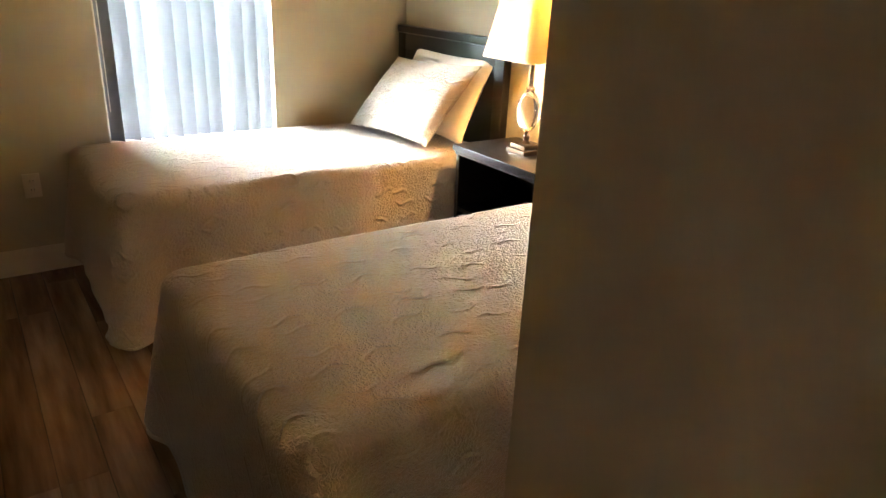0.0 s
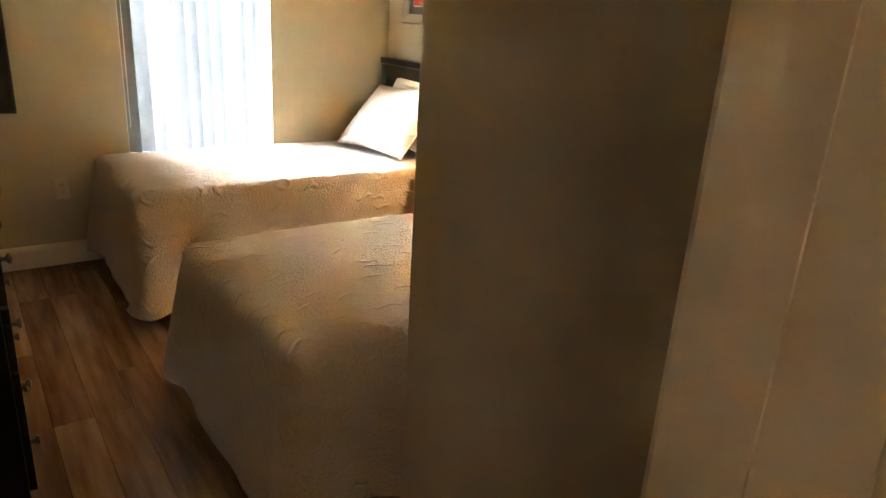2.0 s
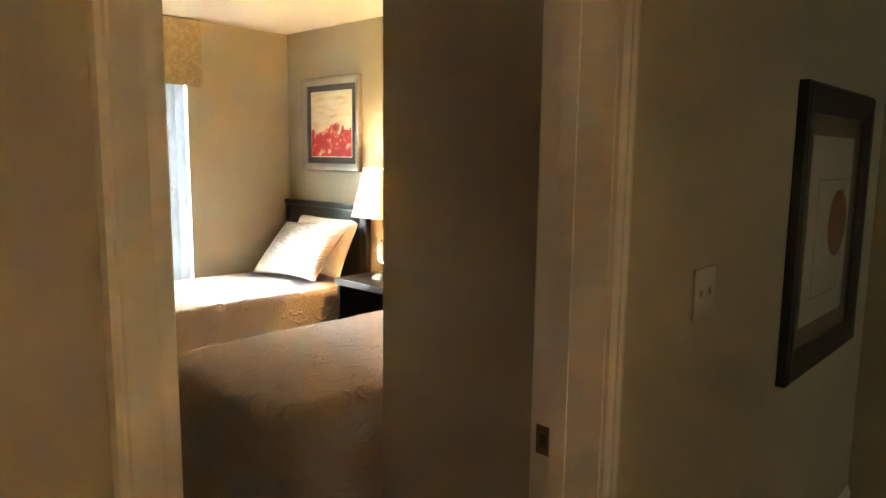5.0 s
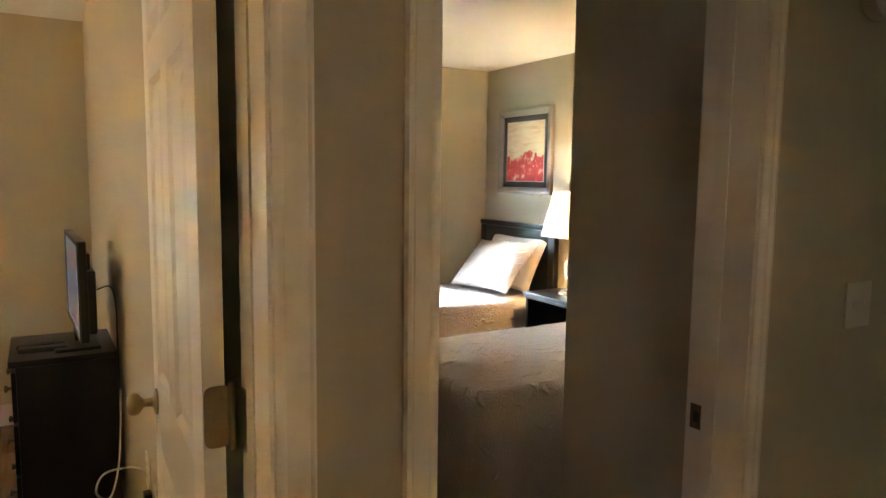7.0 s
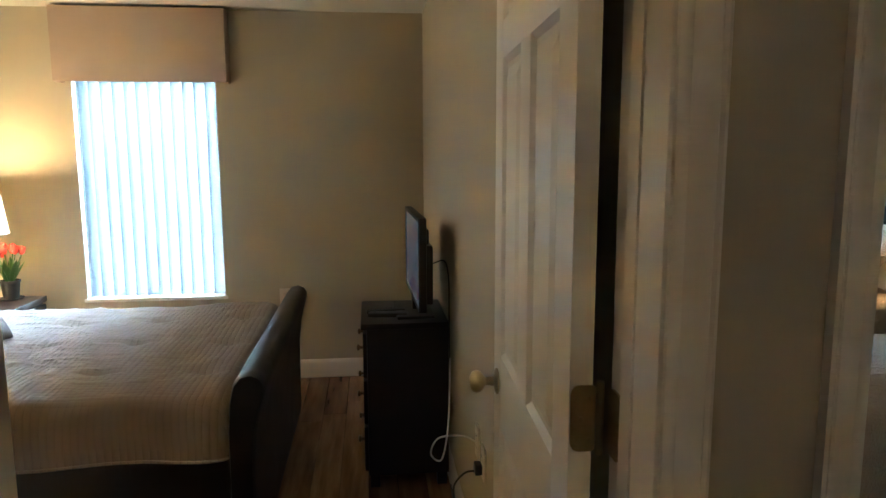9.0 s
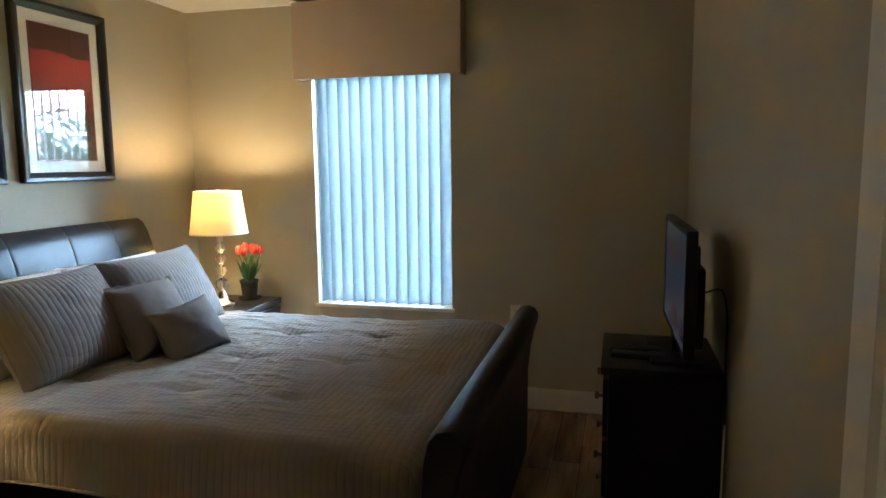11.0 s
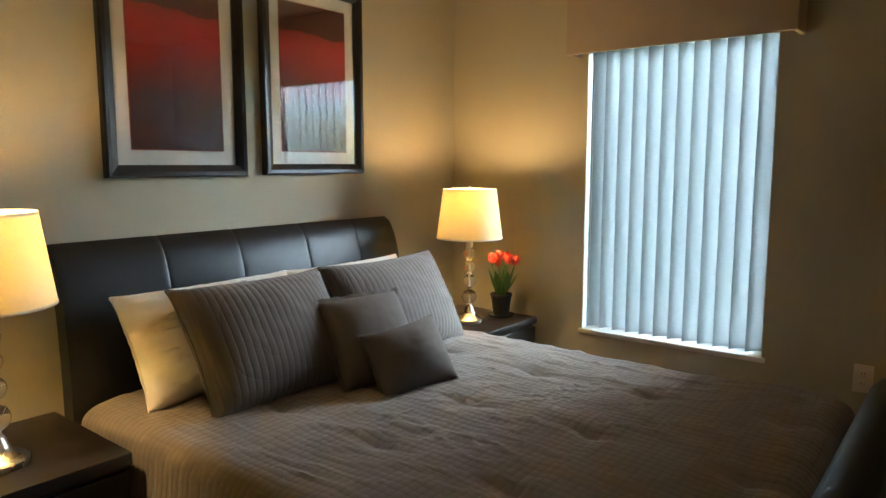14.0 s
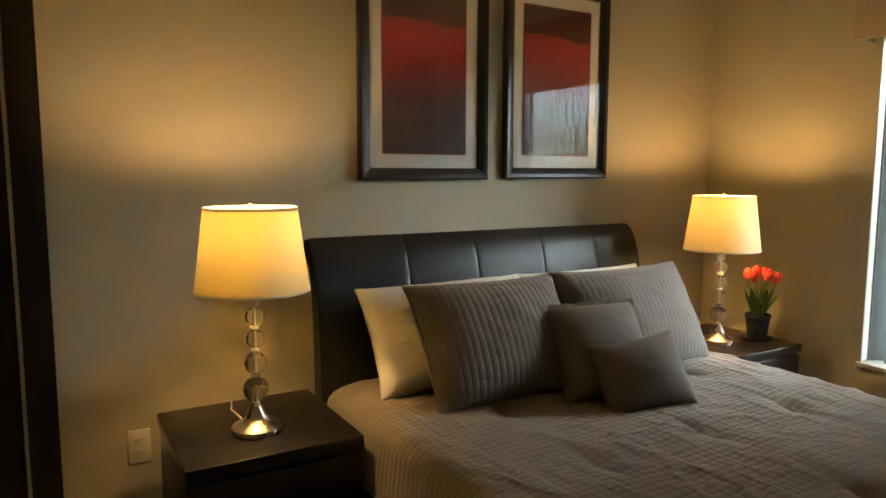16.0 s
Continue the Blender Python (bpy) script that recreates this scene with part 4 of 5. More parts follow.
def framed_picture(name, label, m, w, h, frame_w, depth, frame_mat, mats, art_mat, glazed=True, rim=None):
    """A picture hung flat: mitred moulded frame, mat boards, print and glass. Faces local -y, centred on x, base at z 0."""
    p = thing(name, label, "picture", m)
    prof = [(0, 0), (0, depth * 0.75), (frame_w * 0.12, depth), (frame_w * 0.45, depth * 0.93), (frame_w * 0.8, depth * 0.7), (frame_w, depth * 0.55), (frame_w, 0)]
    ends = [(-w / 2, 0), (w / 2, 0), (w / 2, h), (-w / 2, h)]
    inn = [(1, 1), (-1, 1), (-1, -1), (1, -1)]
    for k in range(4):
        bm = bmesh.new()
        rows = []
        for q in (k, (k + 1) % 4):
            rows.append([bm.verts.new((ends[q][0] + inn[q][0] * a, -b, ends[q][1] + inn[q][1] * a)) for a, b in prof])
        for i in range(len(prof) - 1):
            bm.faces.new((rows[0][i], rows[1][i], rows[1][i + 1], rows[0][i + 1]))
        part("frame_side", bm, frame_mat, p, smooth=False)
    part("backing", boxes((-w / 2 + 0.004, w / 2 - 0.004, -0.006, -0.001, 0.004, h - 0.004)), frame_mat, p)
    inset, y = frame_w - 0.002, 0.0065
    for width, material in mats:
        part("mat_board", boxes((-w / 2 + inset, w / 2 - inset, -y - 0.002, -y, inset, h - inset)), material, p)
        inset, y = inset + width, y + 0.0022
    part("print", boxes((-w / 2 + inset, w / 2 - inset, -y - 0.0015, -y, inset, h - inset)), art_mat, p)
    if glazed:
        g = part("glass", boxes((-w / 2 + frame_w - 0.002, w / 2 - frame_w + 0.002, -depth * 0.5 - 0.001, -depth * 0.5, frame_w - 0.002, h - frame_w + 0.002)), PICTURE_GLASS, p, "clear reflecting picture glass", smooth=False)
        g.visible_shadow = False
    return p, inset, y


framed_picture("framed_picture", "abstract red and ochre print in a silver frame", pose(TX1, 3.413, 1.372, 0, 0, -90), 0.675, 0.672, 0.055, 0.034, SILVER_FRAME, [(0.046, MAT_GREY), (0.006, MAT_WHITE)], abstract_art("abstract_print"), False)


def twin_dresser():
    x0, x1, y0, y1, h = TX0 + 0.016, -0.205, 1.72, 2.30, 1.09
    d = thing("chest_of_drawers", "tall black wooden chest of drawers with bronze knobs", "chest", pose((x0 + x1) / 2, (y0 + y1) / 2, 0))
    w, l = (x1 - x0) / 2, (y1 - y0) / 2
    part("body", boxes((-w, w - 0.02, -l, l, 0.08, h - 0.03), bevel=0.003), BLACKISH, d)
    part("top", boxes((-w, w + 0.004, -l - 0.004, l + 0.008, h - 0.029, h), bevel=0.006), BLACKISH, d)
    for sx in (-w + 0.03, w - 0.05):
        for sy in (-l + 0.03, l - 0.03):
            part("foot", boxes((sx - 0.025, sx + 0.025, sy - 0.025, sy + 0.025, 0, 0.079), bevel=0.003), BLACKISH, d)
    for z0 in (0.140, 0.323, 0.506, 0.689, 0.872):
        z1 = z0 + 0.174
        for a, b in ((-l + 0.02, l - 0.02),):
            dr = part("drawer", boxes((w - 0.0195, w, a, b, z0, z1), bevel=0.003), BLACKISH, d)
            for f in (0.2, 0.8):
                part("knob", lathe([(0.006, 0), (0.006, 0.012), (0.014, 0.018), (0.014, 0.024), (0.002, 0.028)], 14), BRONZE, dr, "aged bronze drawer knob", pose(w, a + (b - a) * f, (z0 + z1) / 2, 0, 90, 0))
    return d


twin_dresser()
framed_picture("framed_picture", "picture in a dark brown frame on the window wall", pose(-0.30, TY1, 0.838, 0, 0, 0), 0.63, 0.86, 0.075, 0.035, BROWN_FRAME, [(0.07, MAT_BROWN)], PAPER, False)


def outlet(name, label, m):
    o = thing(name, label, "outlet", m)
    part("plate", boxes((-0.035, 0.035, -0.006, 0, -0.057, 0.057), bevel=0.002), PLATE, o)
    for z in (-0.021, 0.021):
        s = part("socket", boxes((-0.016, 0.016, -0.008, -0.0062, z - 0.013, z + 0.013), bevel=0.0008), PLATE, o)
        for x in (-0.006, 0.006):
            part("slot", boxes((x - 0.0012, x + 0.0012, -0.0086, -0.0081, z - 0.002, z + 0.007)), SLOT, s)
    return o


outlet("wall_outlet", "ivory wall outlet above the white baseboard", pose(0.175, TY1, 0.427))
outlet("wall_outlet", "ivory wall outlet beside the nightstand", pose(MX0, 0.960, 0.48, 0, 0, 90))
outlet("wall_outlet", "ivory wall outlet behind the footboard", pose(-1.80, MY1, 0.56))
outlet("wall_outlet", "ivory wall outlet with plugged cables", pose(MX1, 1.32, 0.50, 0, 0, -90))
outlet("wall_outlet", "ivory cable wall plate", pose(MX1, 1.44, 0.52, 0, 0, -90))

# -- the hall --
sw = thing("light_switch", "ivory double light switch on the tan wall", "light switch", pose(0.612, 0, 1.194))
part("plate", boxes((-0.056, 0.056, -0.006, 0, -0.058, 0.058), bevel=0.002), PLATE, sw)
for x in (-0.023, 0.023):
    part("toggle", boxes((x - 0.0045, x + 0.0045, -0.011, -0.0062, -0.006, 0.010), bevel=0.0015), PLATE, sw)

alarm = thing("smoke_alarm", "round off-white smoke alarm with red light", "smoke alarm", pose(0.59, 0, 1.955, 90))
part("housing", lathe([(0.068, 0), (0.070, 0.012), (0.064, 0.030), (0.045, 0.040), (0.002, 0.043)], 32), PLATE, alarm)
part("indicator", ball(0.0045, 10), LED, alarm, "red indicator light", pose(0.050, 0.018, 0.037))

hall_pic, inset, y_in = framed_picture("framed_picture", "dark-framed print of a red disc, in the hall", pose(1.578, 0, 0.830, 0, 0, 0), 0.775, 0.885, 0.085, 0.035, BROWN_FRAME, [(0.065, MAT_BROWN)], PAPER, True)
bm = bmesh.new()
bmesh.ops.create_circle(bm, cap_ends=True, segments=40, radius=0.112)
part("red_disc", bm, RED_INK, hall_pic, "faded red printed disc", pose(0.10, -y_in - 0.003, 0.455, 90))
part("printed_line", boxes((-0.15, 0.15, -y_in - 0.0028, -y_in - 0.0020, 0.600, 0.604), (-0.15, -0.146, -y_in - 0.0028, -y_in - 0.0020, 0.23, 0.599), (0.146, 0.15, -y_in - 0.0028, -y_in - 0.0020, 0.23, 0.599), (-0.15, 0.15, -y_in - 0.0028, -y_in - 0.0020, 0.226, 0.2295)), PAPER_LINE, hall_pic)

# invented ceiling fixture, never in view, round the hall's added lamp
hl = thing("ceiling_light", "round frosted ceiling light added out of view in the hall", "ceiling light", pose(-1.05, -1.85, H))
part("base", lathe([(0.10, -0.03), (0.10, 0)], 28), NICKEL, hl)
part("shade", lathe([(0.002, -0.31), (0.07, -0.30), (0.12, -0.26), (0.145, -0.20), (0.15, -0.14), (0.148, -0.138), (0.118, -0.20), (0.002, -0.30)], 32, False), SHADE_WHITE, hl, "frosted glass shade of the added hall light")
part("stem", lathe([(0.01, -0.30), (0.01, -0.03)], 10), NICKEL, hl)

# -- the main bedroom --
QY0, QY1 = 1.545, 3.085
QX0, QX1 = -3.70, -1.64
bed = thing("leather_bed", "queen sleigh bed upholstered in dark brown leather", "bed", pose(0, 0, 0))
# headboard outline, front towards +x, its top rolled back to the wall
HEAD = [(-3.760, 0.05), (-3.690, 0.05), (-3.690, 0.70), (-3.694, 0.82), (-3.704, 0.93), (-3.720, 1.02), (-3.742, 1.09), (-3.772, 1.142), (-3.805, 1.163), (-3.838, 1.155), (-3.856, 1.128), (-3.850, 1.098), (-3.826, 1.080), (-3.800, 1.06), (-3.782, 1.00), (-3.770, 0.90), (-3.762, 0.75)]


def padded(outline, y0, y1, soft):
    """One upholstered panel: the outline drawn out along y, its ends pulled in to a seam."""
    bm = bmesh.new()
    cx, cz = sum(p[0] for p in outline) / len(outline), sum(p[1] for p in outline) / len(outline)
    rings = []
    marks = (0.0, 0.012, 0.03, 0.06, 0.15, 0.5, 0.85, 0.94, 0.97, 0.988, 1.0)
    for s in marks:
        e = min(s, 1 - s) * (y1 - y0)
        pull = soft * max(0.0, 1 - e / 0.014) ** 2
        row = []
        for i, (x, z) in enumerate(outline):
            a, b = outline[i - 1], outline[(i + 1) % len(outline)]
            t = Vector((b[0] - a[0], 0, b[1] - a[1])).normalized()
            nrm = Vector((t.z, 0, -t.x))
            row.append(bm.verts.new((x - nrm.x * pull, y0 + (y1 - y0) * s, z - nrm.z * pull)))
        rings.append(row)
    n = len(outline)
    for a, b in zip(rings, rings[1:]):
        for i in range(n):
            bm.faces.new((a[i], a[(i + 1) % n], b[(i + 1) % n], b[i]))
    bm.faces.new(list(reversed(rings[0])))
    bm.faces.new(rings[-1])
    return bm


hb = thing("headboard", "", "")
hb.parent = bed
hb["label"] = "dark brown padded leather headboard with stitched seams"
SEAMS = (1.532, 1.900, 2.211, 2.546, 2.845, 3.100)
for a, b in zip(SEAMS, SEAMS[1:]):
    part("panel", padded(HEAD, a, b - 0.0005, 0.0022), LEATHER, hb)
FOOT = [(-1.725, 0.04), (-1.645, 0.04), (-1.641, 0.45), (-1.630, 0.56), (-1.613, 0.64), (-1.597, 0.69), (-1.593, 0.725), (-1.609, 0.752), (-1.640, 0.765), (-1.677, 0.757), (-1.703, 0.725), (-1.717, 0.66), (-1.725, 0.55)]
part("footboard", padded(FOOT, 1.515, 3.115, 0.006), LEATHER, bed, "dark brown leather footboard with rolled top")
for y0, y1 in ((1.530, 1.565), (3.065, 3.100)):
    part("side_rail", boxes((-3.688, -1.727, y0, y1, 0.18, 0.475), bevel=0.008), LEATHER, bed)
part("box_spring", boxes((-3.680, -1.735, 1.568, 3.062, 0.20, 0.44), bevel=0.02), COTTON, bed)
part("mattress", boxes((-3.680, -1.740, 1.572, 3.058, 0.442, 0.600), bevel=0.04), COTTON, bed)
for x in (-3.60, -1.78):
    for y in (1.60, 3.03):
        part("leg", boxes((x - 0.03, x + 0.03, y - 0.03, y + 0.03, 0, 0.199), bevel=0.004), LEATHER, bed)
cover("comforter", "taupe quilted comforter with fine stitched ribs, slightly rumpled", pose(-2.705, 2.325, 0), QUILT,
      "", 1.945, 1.60, 0.672, 0.465, 0.07, 0.012, 0.020, 0.018, 3.1, 0.015, 0.0035, 50, 56, 0.07)



def leaning(base, along, up):
    """The pose of a cushion whose lower edge is centred on base, runs along one way and leans up another."""
    x = Vector(along).normalized()
    z = Vector(up)
    z = (z - x * z.dot(x)).normalized()
    y = z.cross(x)
    return Matrix(((x.x, y.x, z.x, base[0]), (x.y, y.y, z.y, base[1]), (x.z, y.z, z.z, base[2]), (0, 0, 0, 1)))


pillow("bed_pillow", "white cotton pillow upright against the leather headboard", leaning((-3.405, 1.980, 0.665), (-0.02, 1, 0.0), (-0.20, -0.02, 0.335)), 0.70, 0.39, 0.25, COTTON, 0.10, 0, 11, "white pillows on the queen bed", 0.42)
pillow("bed_pillow", "white cotton pillow upright against the leather headboard", leaning((-3.405, 2.640, 0.665), (-0.02, 1, 0.0), (-0.20, 0.0, 0.335)), 0.66, 0.39, 0.22, COTTON, 0.10, 0, 15, "white pillows on the queen bed", 0.42)
pillow("quilted_sham", "taupe channel-quilted pillow sham with piped edge", leaning((-3.185, 2.020, 0.652), (0.03, 1, 0.0), (-0.265, -0.02, 0.395)), 0.60, 0.45, 0.24, QUILT_SHAM, 0.16, 0, 21, "taupe shams on the queen bed", 0.43, trim=PLAIN_TAUPE)
pillow("quilted_sham", "taupe channel-quilted pillow sham with piped edge", leaning((-3.215, 2.660, 0.655), (-0.03, 1, 0.0), (-0.21, -0.05, 0.39)), 0.67, 0.43, 0.23, QUILT_SHAM, 0.16, 0, 27, "taupe shams on the queen bed", 0.43, trim=PLAIN_TAUPE)
pillow("throw_pillow", "square taupe throw pillow with ruffled edge", leaning((-3.040, 2.295, 0.672), (0.22, 1, 0.02), (-0.20, 0.01, 0.30)), 0.325, 0.325, 0.17, PLAIN_TAUPE, 0.08, 0.018, 31, "", 0.4, "pillow")
pillow("lumbar_pillow", "small oblong taupe throw pillow", leaning((-2.910, 2.335, 0.655), (0.07, 0.28, 0.03), (-0.127, 0.01, 0.20)), 0.31, 0.245, 0.17, PLAIN_TAUPE, 0.20, 0, 37, "", 0.4, "pillow")


def nightstand_main(y0, y1):
    x0, x1, h = -3.740, -3.240, 0.635
    n = thing("nightstand", "espresso wood nightstand with two drawers beside the leather bed", "nightstand", pose((x0 + x1) / 2, (y0 + y1) / 2, 0), "pair of nightstands")
    w, d = (x1 - x0) / 2, (y1 - y0) / 2
    part("top", boxes((-w, w, -d, d, h - 0.035, h), bevel=0.004), ESPRESSO, n)
    part("body", boxes((-w + 0.004, w - 0.022, -d + 0.006, d - 0.006, 0.05, h - 0.036), bevel=0.003), ESPRESSO, n)
    part("plinth", boxes((-w + 0.02, w - 0.05, -d + 0.03, d - 0.03, 0, 0.049)), ESPRESSO, n)
    for z0, z1 in ((0.07, 0.32), (0.335, 0.585)):
        dr = part("drawer", boxes((w - 0.0215, w - 0.003, -d + 0.012, d - 0.012, z0, z1), bevel=0.003), ESPRESSO, n)
        part("handle", boxes((w - 0.003, w + 0.012, -0.06, 0.06, (z0 + z1) / 2 - 0.006, (z0 + z1) / 2 + 0.006), bevel=0.003), NICKEL, dr, "brushed nickel bar handle")
    return n


nightstand_main(1.000, 1.497)
nightstand_main(3.140, 3.640)


def crystal_lamp(m):
    l = thing("table_lamp", "lit table lamp with stacked crystal balls and tapered white shade", "lamp", m, "pair of bedside lamps")
    part("base", lathe([(0.070, 0), (0.073, 0.006), (0.073, 0.018), (0.066, 0.024), (0.055, 0.030), (0.038, 0.040), (0.026, 0.056), (0.020, 0.076), (0.015, 0.082)], 32), NICKEL, l, "brushed nickel lamp foot")
    z = 0.083
    for r in (0.0375, 0.033, 0.029, 0.029):
        part("spacer", lathe([(0.011, z), (0.014, z + 0.004), (0.011, z + 0.009)], 18), NICKEL, l)
        z += 0.0085
        part("crystal_ball", ball(r, 28), CRYSTAL, l, "clear crystal ball", pose(0, 0, z + r))
        z += 2 * r
    part("rod", lathe([(0.0035, 0.084), (0.0035, z)], 10), NICKEL, l)
    part("socket", lathe([(0.012, z), (0.017, z + 0.006), (0.017, z + 0.05), (0.009, z + 0.056)], 18), NICKEL, l)
    bm = bmesh.new()
    z0, z1 = 0.421, 0.664
    prof = [(0.163, z0), (0.131, z1), (0.1295, z1), (0.1615, z0)]
    st = 48
    rings = [[bm.verts.new((r * math.cos(2 * math.pi * i / st), r * math.sin(2 * math.pi * i / st), zz)) for i in range(st)] for r, zz in prof]
    for a, b in zip(rings, rings[1:] + rings[:1]):
        for i in range(st):
            bm.faces.new((a[i], a[(i + 1) % st], b[(i + 1) % st], b[i]))
    shade = part("shade", bm, SHADE_WHITE, l, "glowing white fabric drum shade")
    for zz, r in ((z0, 0.1632), (z1 - 0.008, 0.1322)):
        part("hem", lathe([(r, zz), (r + 0.0008, zz + 0.004), (r - 0.0006, zz + 0.008)], 48, False), TRIM, shade)
    part("harp", tube([(0.016, 0, z + 0.03), (0.05, 0, z + 0.10), (0.045, 0, z1 - 0.06), (0, 0, z1 - 0.012), (-0.045, 0, z1 - 0.06), (-0.05, 0, z + 0.10), (-0.016, 0, z + 0.03)], 0.002, 6), NICKEL, l)
    part("finial", lathe([(0.004, z1 - 0.016), (0.007, z1 - 0.006), (0.004, z1 + 0.004), (0.006, z1 + 0.010), (0.001, z1 + 0.016)], 12), NICKEL, l)
    return l


lamp_a = crystal_lamp(pose(-3.43, 1.235, 0.635))
copy_thing(lamp_a, pose(-3.45, 3.33, 0.635))
single("lamp_cord", tube([(-3.49, 1.215, 0.648), (-3.53, 1.195, 0.668), (-3.60, 1.20, 0.655), (-3.68, 1.22, 0.640), (-3.735, 1.23, 0.639)], 0.0025), WHITE_CABLE, "pale lamp cord lying on the nightstand", "cord")


def tulips(m):
    p = thing("tulip_pot", "red tulips in a grey clay pot on the nightstand", "potted plant", m)
    part("saucer", lathe([(0.045, 0), (0.062, 0.004), (0.070, 0.013), (0.067, 0.013), (0.058, 0.007), (0.001, 0.007)], 28), POT, p)
    part("pot", lathe([(0.040, 0.008), (0.043, 0.02), (0.053, 0.105), (0.057, 0.108), (0.057, 0.120), (0.052, 0.120), (0.048, 0.10), (0.001, 0.10)], 28), POT, p)
    part("soil", lathe([(0.001, 0.096), (0.047, 0.103), (0.030, 0.108), (0.001, 0.110)], 20, False), SOIL, p)
    rnd = random.Random(5)
    heads = [(-0.055, -0.01, 0.285), (-0.030, 0.025, 0.300), (-0.008, -0.022, 0.292), (0.022, 0.012, 0.300), (0.048, -0.010, 0.290), (0.072, 0.015, 0.283), (-0.045, 0.035, 0.262), (0.01, 0.04, 0.285)]
    for x, y, z in heads:
        part("stem", tube([(x * 0.2, y * 0.2, 0.10), (x * 0.5, y * 0.6, 0.19), (x, y, z - 0.012)], 0.0028, 6), LEAF, p)
        fl = bmesh.new()
        for k in range(6):
            a = k * math.pi / 3 + rnd.uniform(-0.15, 0.15)
            r0 = 0.0205 if k % 2 else 0.018
            cols = []
            for i in range(7):
                t = i / 6
                rad = r0 * (math.sin(math.pi * (0.12 + 0.72 * t)) ** 0.7)
                wd = 0.85 * math.sin(math.pi * min(1, 0.16 + 0.80 * t))
                cols.append([fl.verts.new((rad * math.cos(a + s * wd), rad * math.sin(a + s * wd), 0.054 * t - 0.012 + 0.002 * abs(s))) for s in (-1, -0.4, 0.4, 1)])
            for c0, c1 in zip(cols, cols[1:]):
                for i in range(3):
                    fl.faces.new((c0[i], c0[i + 1], c1[i + 1], c1[i]))
        part("flower", fl, PETAL, p, "red tulip bloom", pose(x, y, z, rnd.uniform(-14, 14), rnd.uniform(-14, 14) + x * 160, 0))
    for k in range(11):
        a = k * 2.4
        lean, hgt, wd = rnd.uniform(0.045, 0.085), rnd.uniform(0.10, 0.165), rnd.uniform(0.016, 0.023)
        lf = bmesh.new()
        rows = []
        for i in range(9):
            t = i / 8
            r = 0.012 + lean * t ** 1.5
            half = wd * math.sin(math.pi * min(1.0, 0.12 + 0.88 * t)) + 0.0006
            c = Vector((r * math.cos(a), r * math.sin(a), 0.10 + hgt * t))
            sdir = Vector((-math.sin(a), math.cos(a), 0))
            out = Vector((math.cos(a), math.sin(a), 0))
            rows.append([lf.verts.new(c - sdir * half + out * half * 0.4), lf.verts.new(c), lf.verts.new(c + sdir * half + out * half * 0.4)])
        for r0, r1 in zip(rows, rows[1:]):
            for i in range(2):
                lf.faces.new((r0[i], r0[i + 1], r1[i + 1], r1[i]))
        part("leaf", lf, LEAF, p)
    return p


tulips(pose(-3.395, 3.535, 0.635))

PRINT = desert_art("desert_print")
framed_picture("framed_picture", "red desert print in a black frame above the bed", pose(MX0, 2.058, 1.370, 0, 0, 90), 0.582, 0.845, 0.046, 0.034, BLACK_FRAME, [(0.056, MAT_WHITE), (0.005, RED_INK)], PRINT)
framed_picture("framed_picture", "red desert print in a black frame above the bed", pose(MX0, 2.730, 1.374, 0, 0, 90), 0.582, 0.845, 0.046, 0.034, BLACK_FRAME, [(0.056, MAT_WHITE), (0.005, RED_INK)], PRINT)


def chest():
    x0, x1, y0, y1, h = -1.270, MX1 - 0.018, 2.16, 2.62, 0.765
    d = thing("chest_of_drawers", "small black chest of drawers under the television", "chest", pose((x0 + x1) / 2, (y0 + y1) / 2, 0))
    w, l = (x1 - x0) / 2, (y1 - y0) / 2
    part("body", boxes((-w + 0.018, w, -l, l, 0.06, h - 0.028), bevel=0.003), BLACKISH, d)
    part("top", boxes((-w - 0.008, w, -l - 0.01, l + 0.01, h - 0.027, h), bevel=0.005), BLACKISH, d)
    for sx in (-w + 0.045, w - 0.03):
        for sy in (-l + 0.03, l - 0.03):
            part("foot", boxes((sx - 0.022, sx + 0.022, sy - 0.022, sy + 0.022, 0, 0.059), bevel=0.002), BLACKISH, d)
    for z0, z1 in ((0.08, 0.285), (0.30, 0.50), (0.515, 0.715)):
        dr = part("drawer", boxes((-w, -w + 0.0175, -l + 0.012, l - 0.012, z0, z1), bevel=0.003), BLACKISH, d)
        for y in (-l * 0.62, l * 0.62):
            part("knob", lathe([(0.006, 0), (0.006, 0.012), (0.014, 0.018), (0.014, 0.026), (0.002, 0.030)], 16), BRONZE, dr, "dark bronze drawer knob", pose(-w, y, (z0 + z1) / 2 + 0.02, 0, -90, 0))
    return d


chest()
tv = thing("television", "flat television switched on, standing on the chest", "television", pose(-1.035, 2.385, 0.765, 0, 0, -88.5))
part("stand", boxes((-0.17, 0.17, -0.085, 0.085, 0, 0.014), bevel=0.005), BLACK_PLASTIC, tv)
part("neck", boxes((-0.03, 0.03, -0.004, 0.022, 0.0145, 0.09), bevel=0.004), BLACK_PLASTIC, tv)
part("cabinet", boxes((-0.345, 0.345, 0.0, 0.030, 0.068, 0.47), bevel=0.006), BLACK_PLASTIC, tv)
part("rear_hump", boxes((-0.27, 0.27, 0.0305, 0.066, 0.085, 0.345), (-0.26, 0.26, 0.0305, 0.050, 0.3455, 0.415), bevel=0.010), BLACK_PLASTIC, tv)
part("screen", boxes((-0.325, 0.325, -0.0015, -0.0002, 0.085, 0.452)), SCREEN, tv, "lit television picture in teal, orange and white", smooth=False)
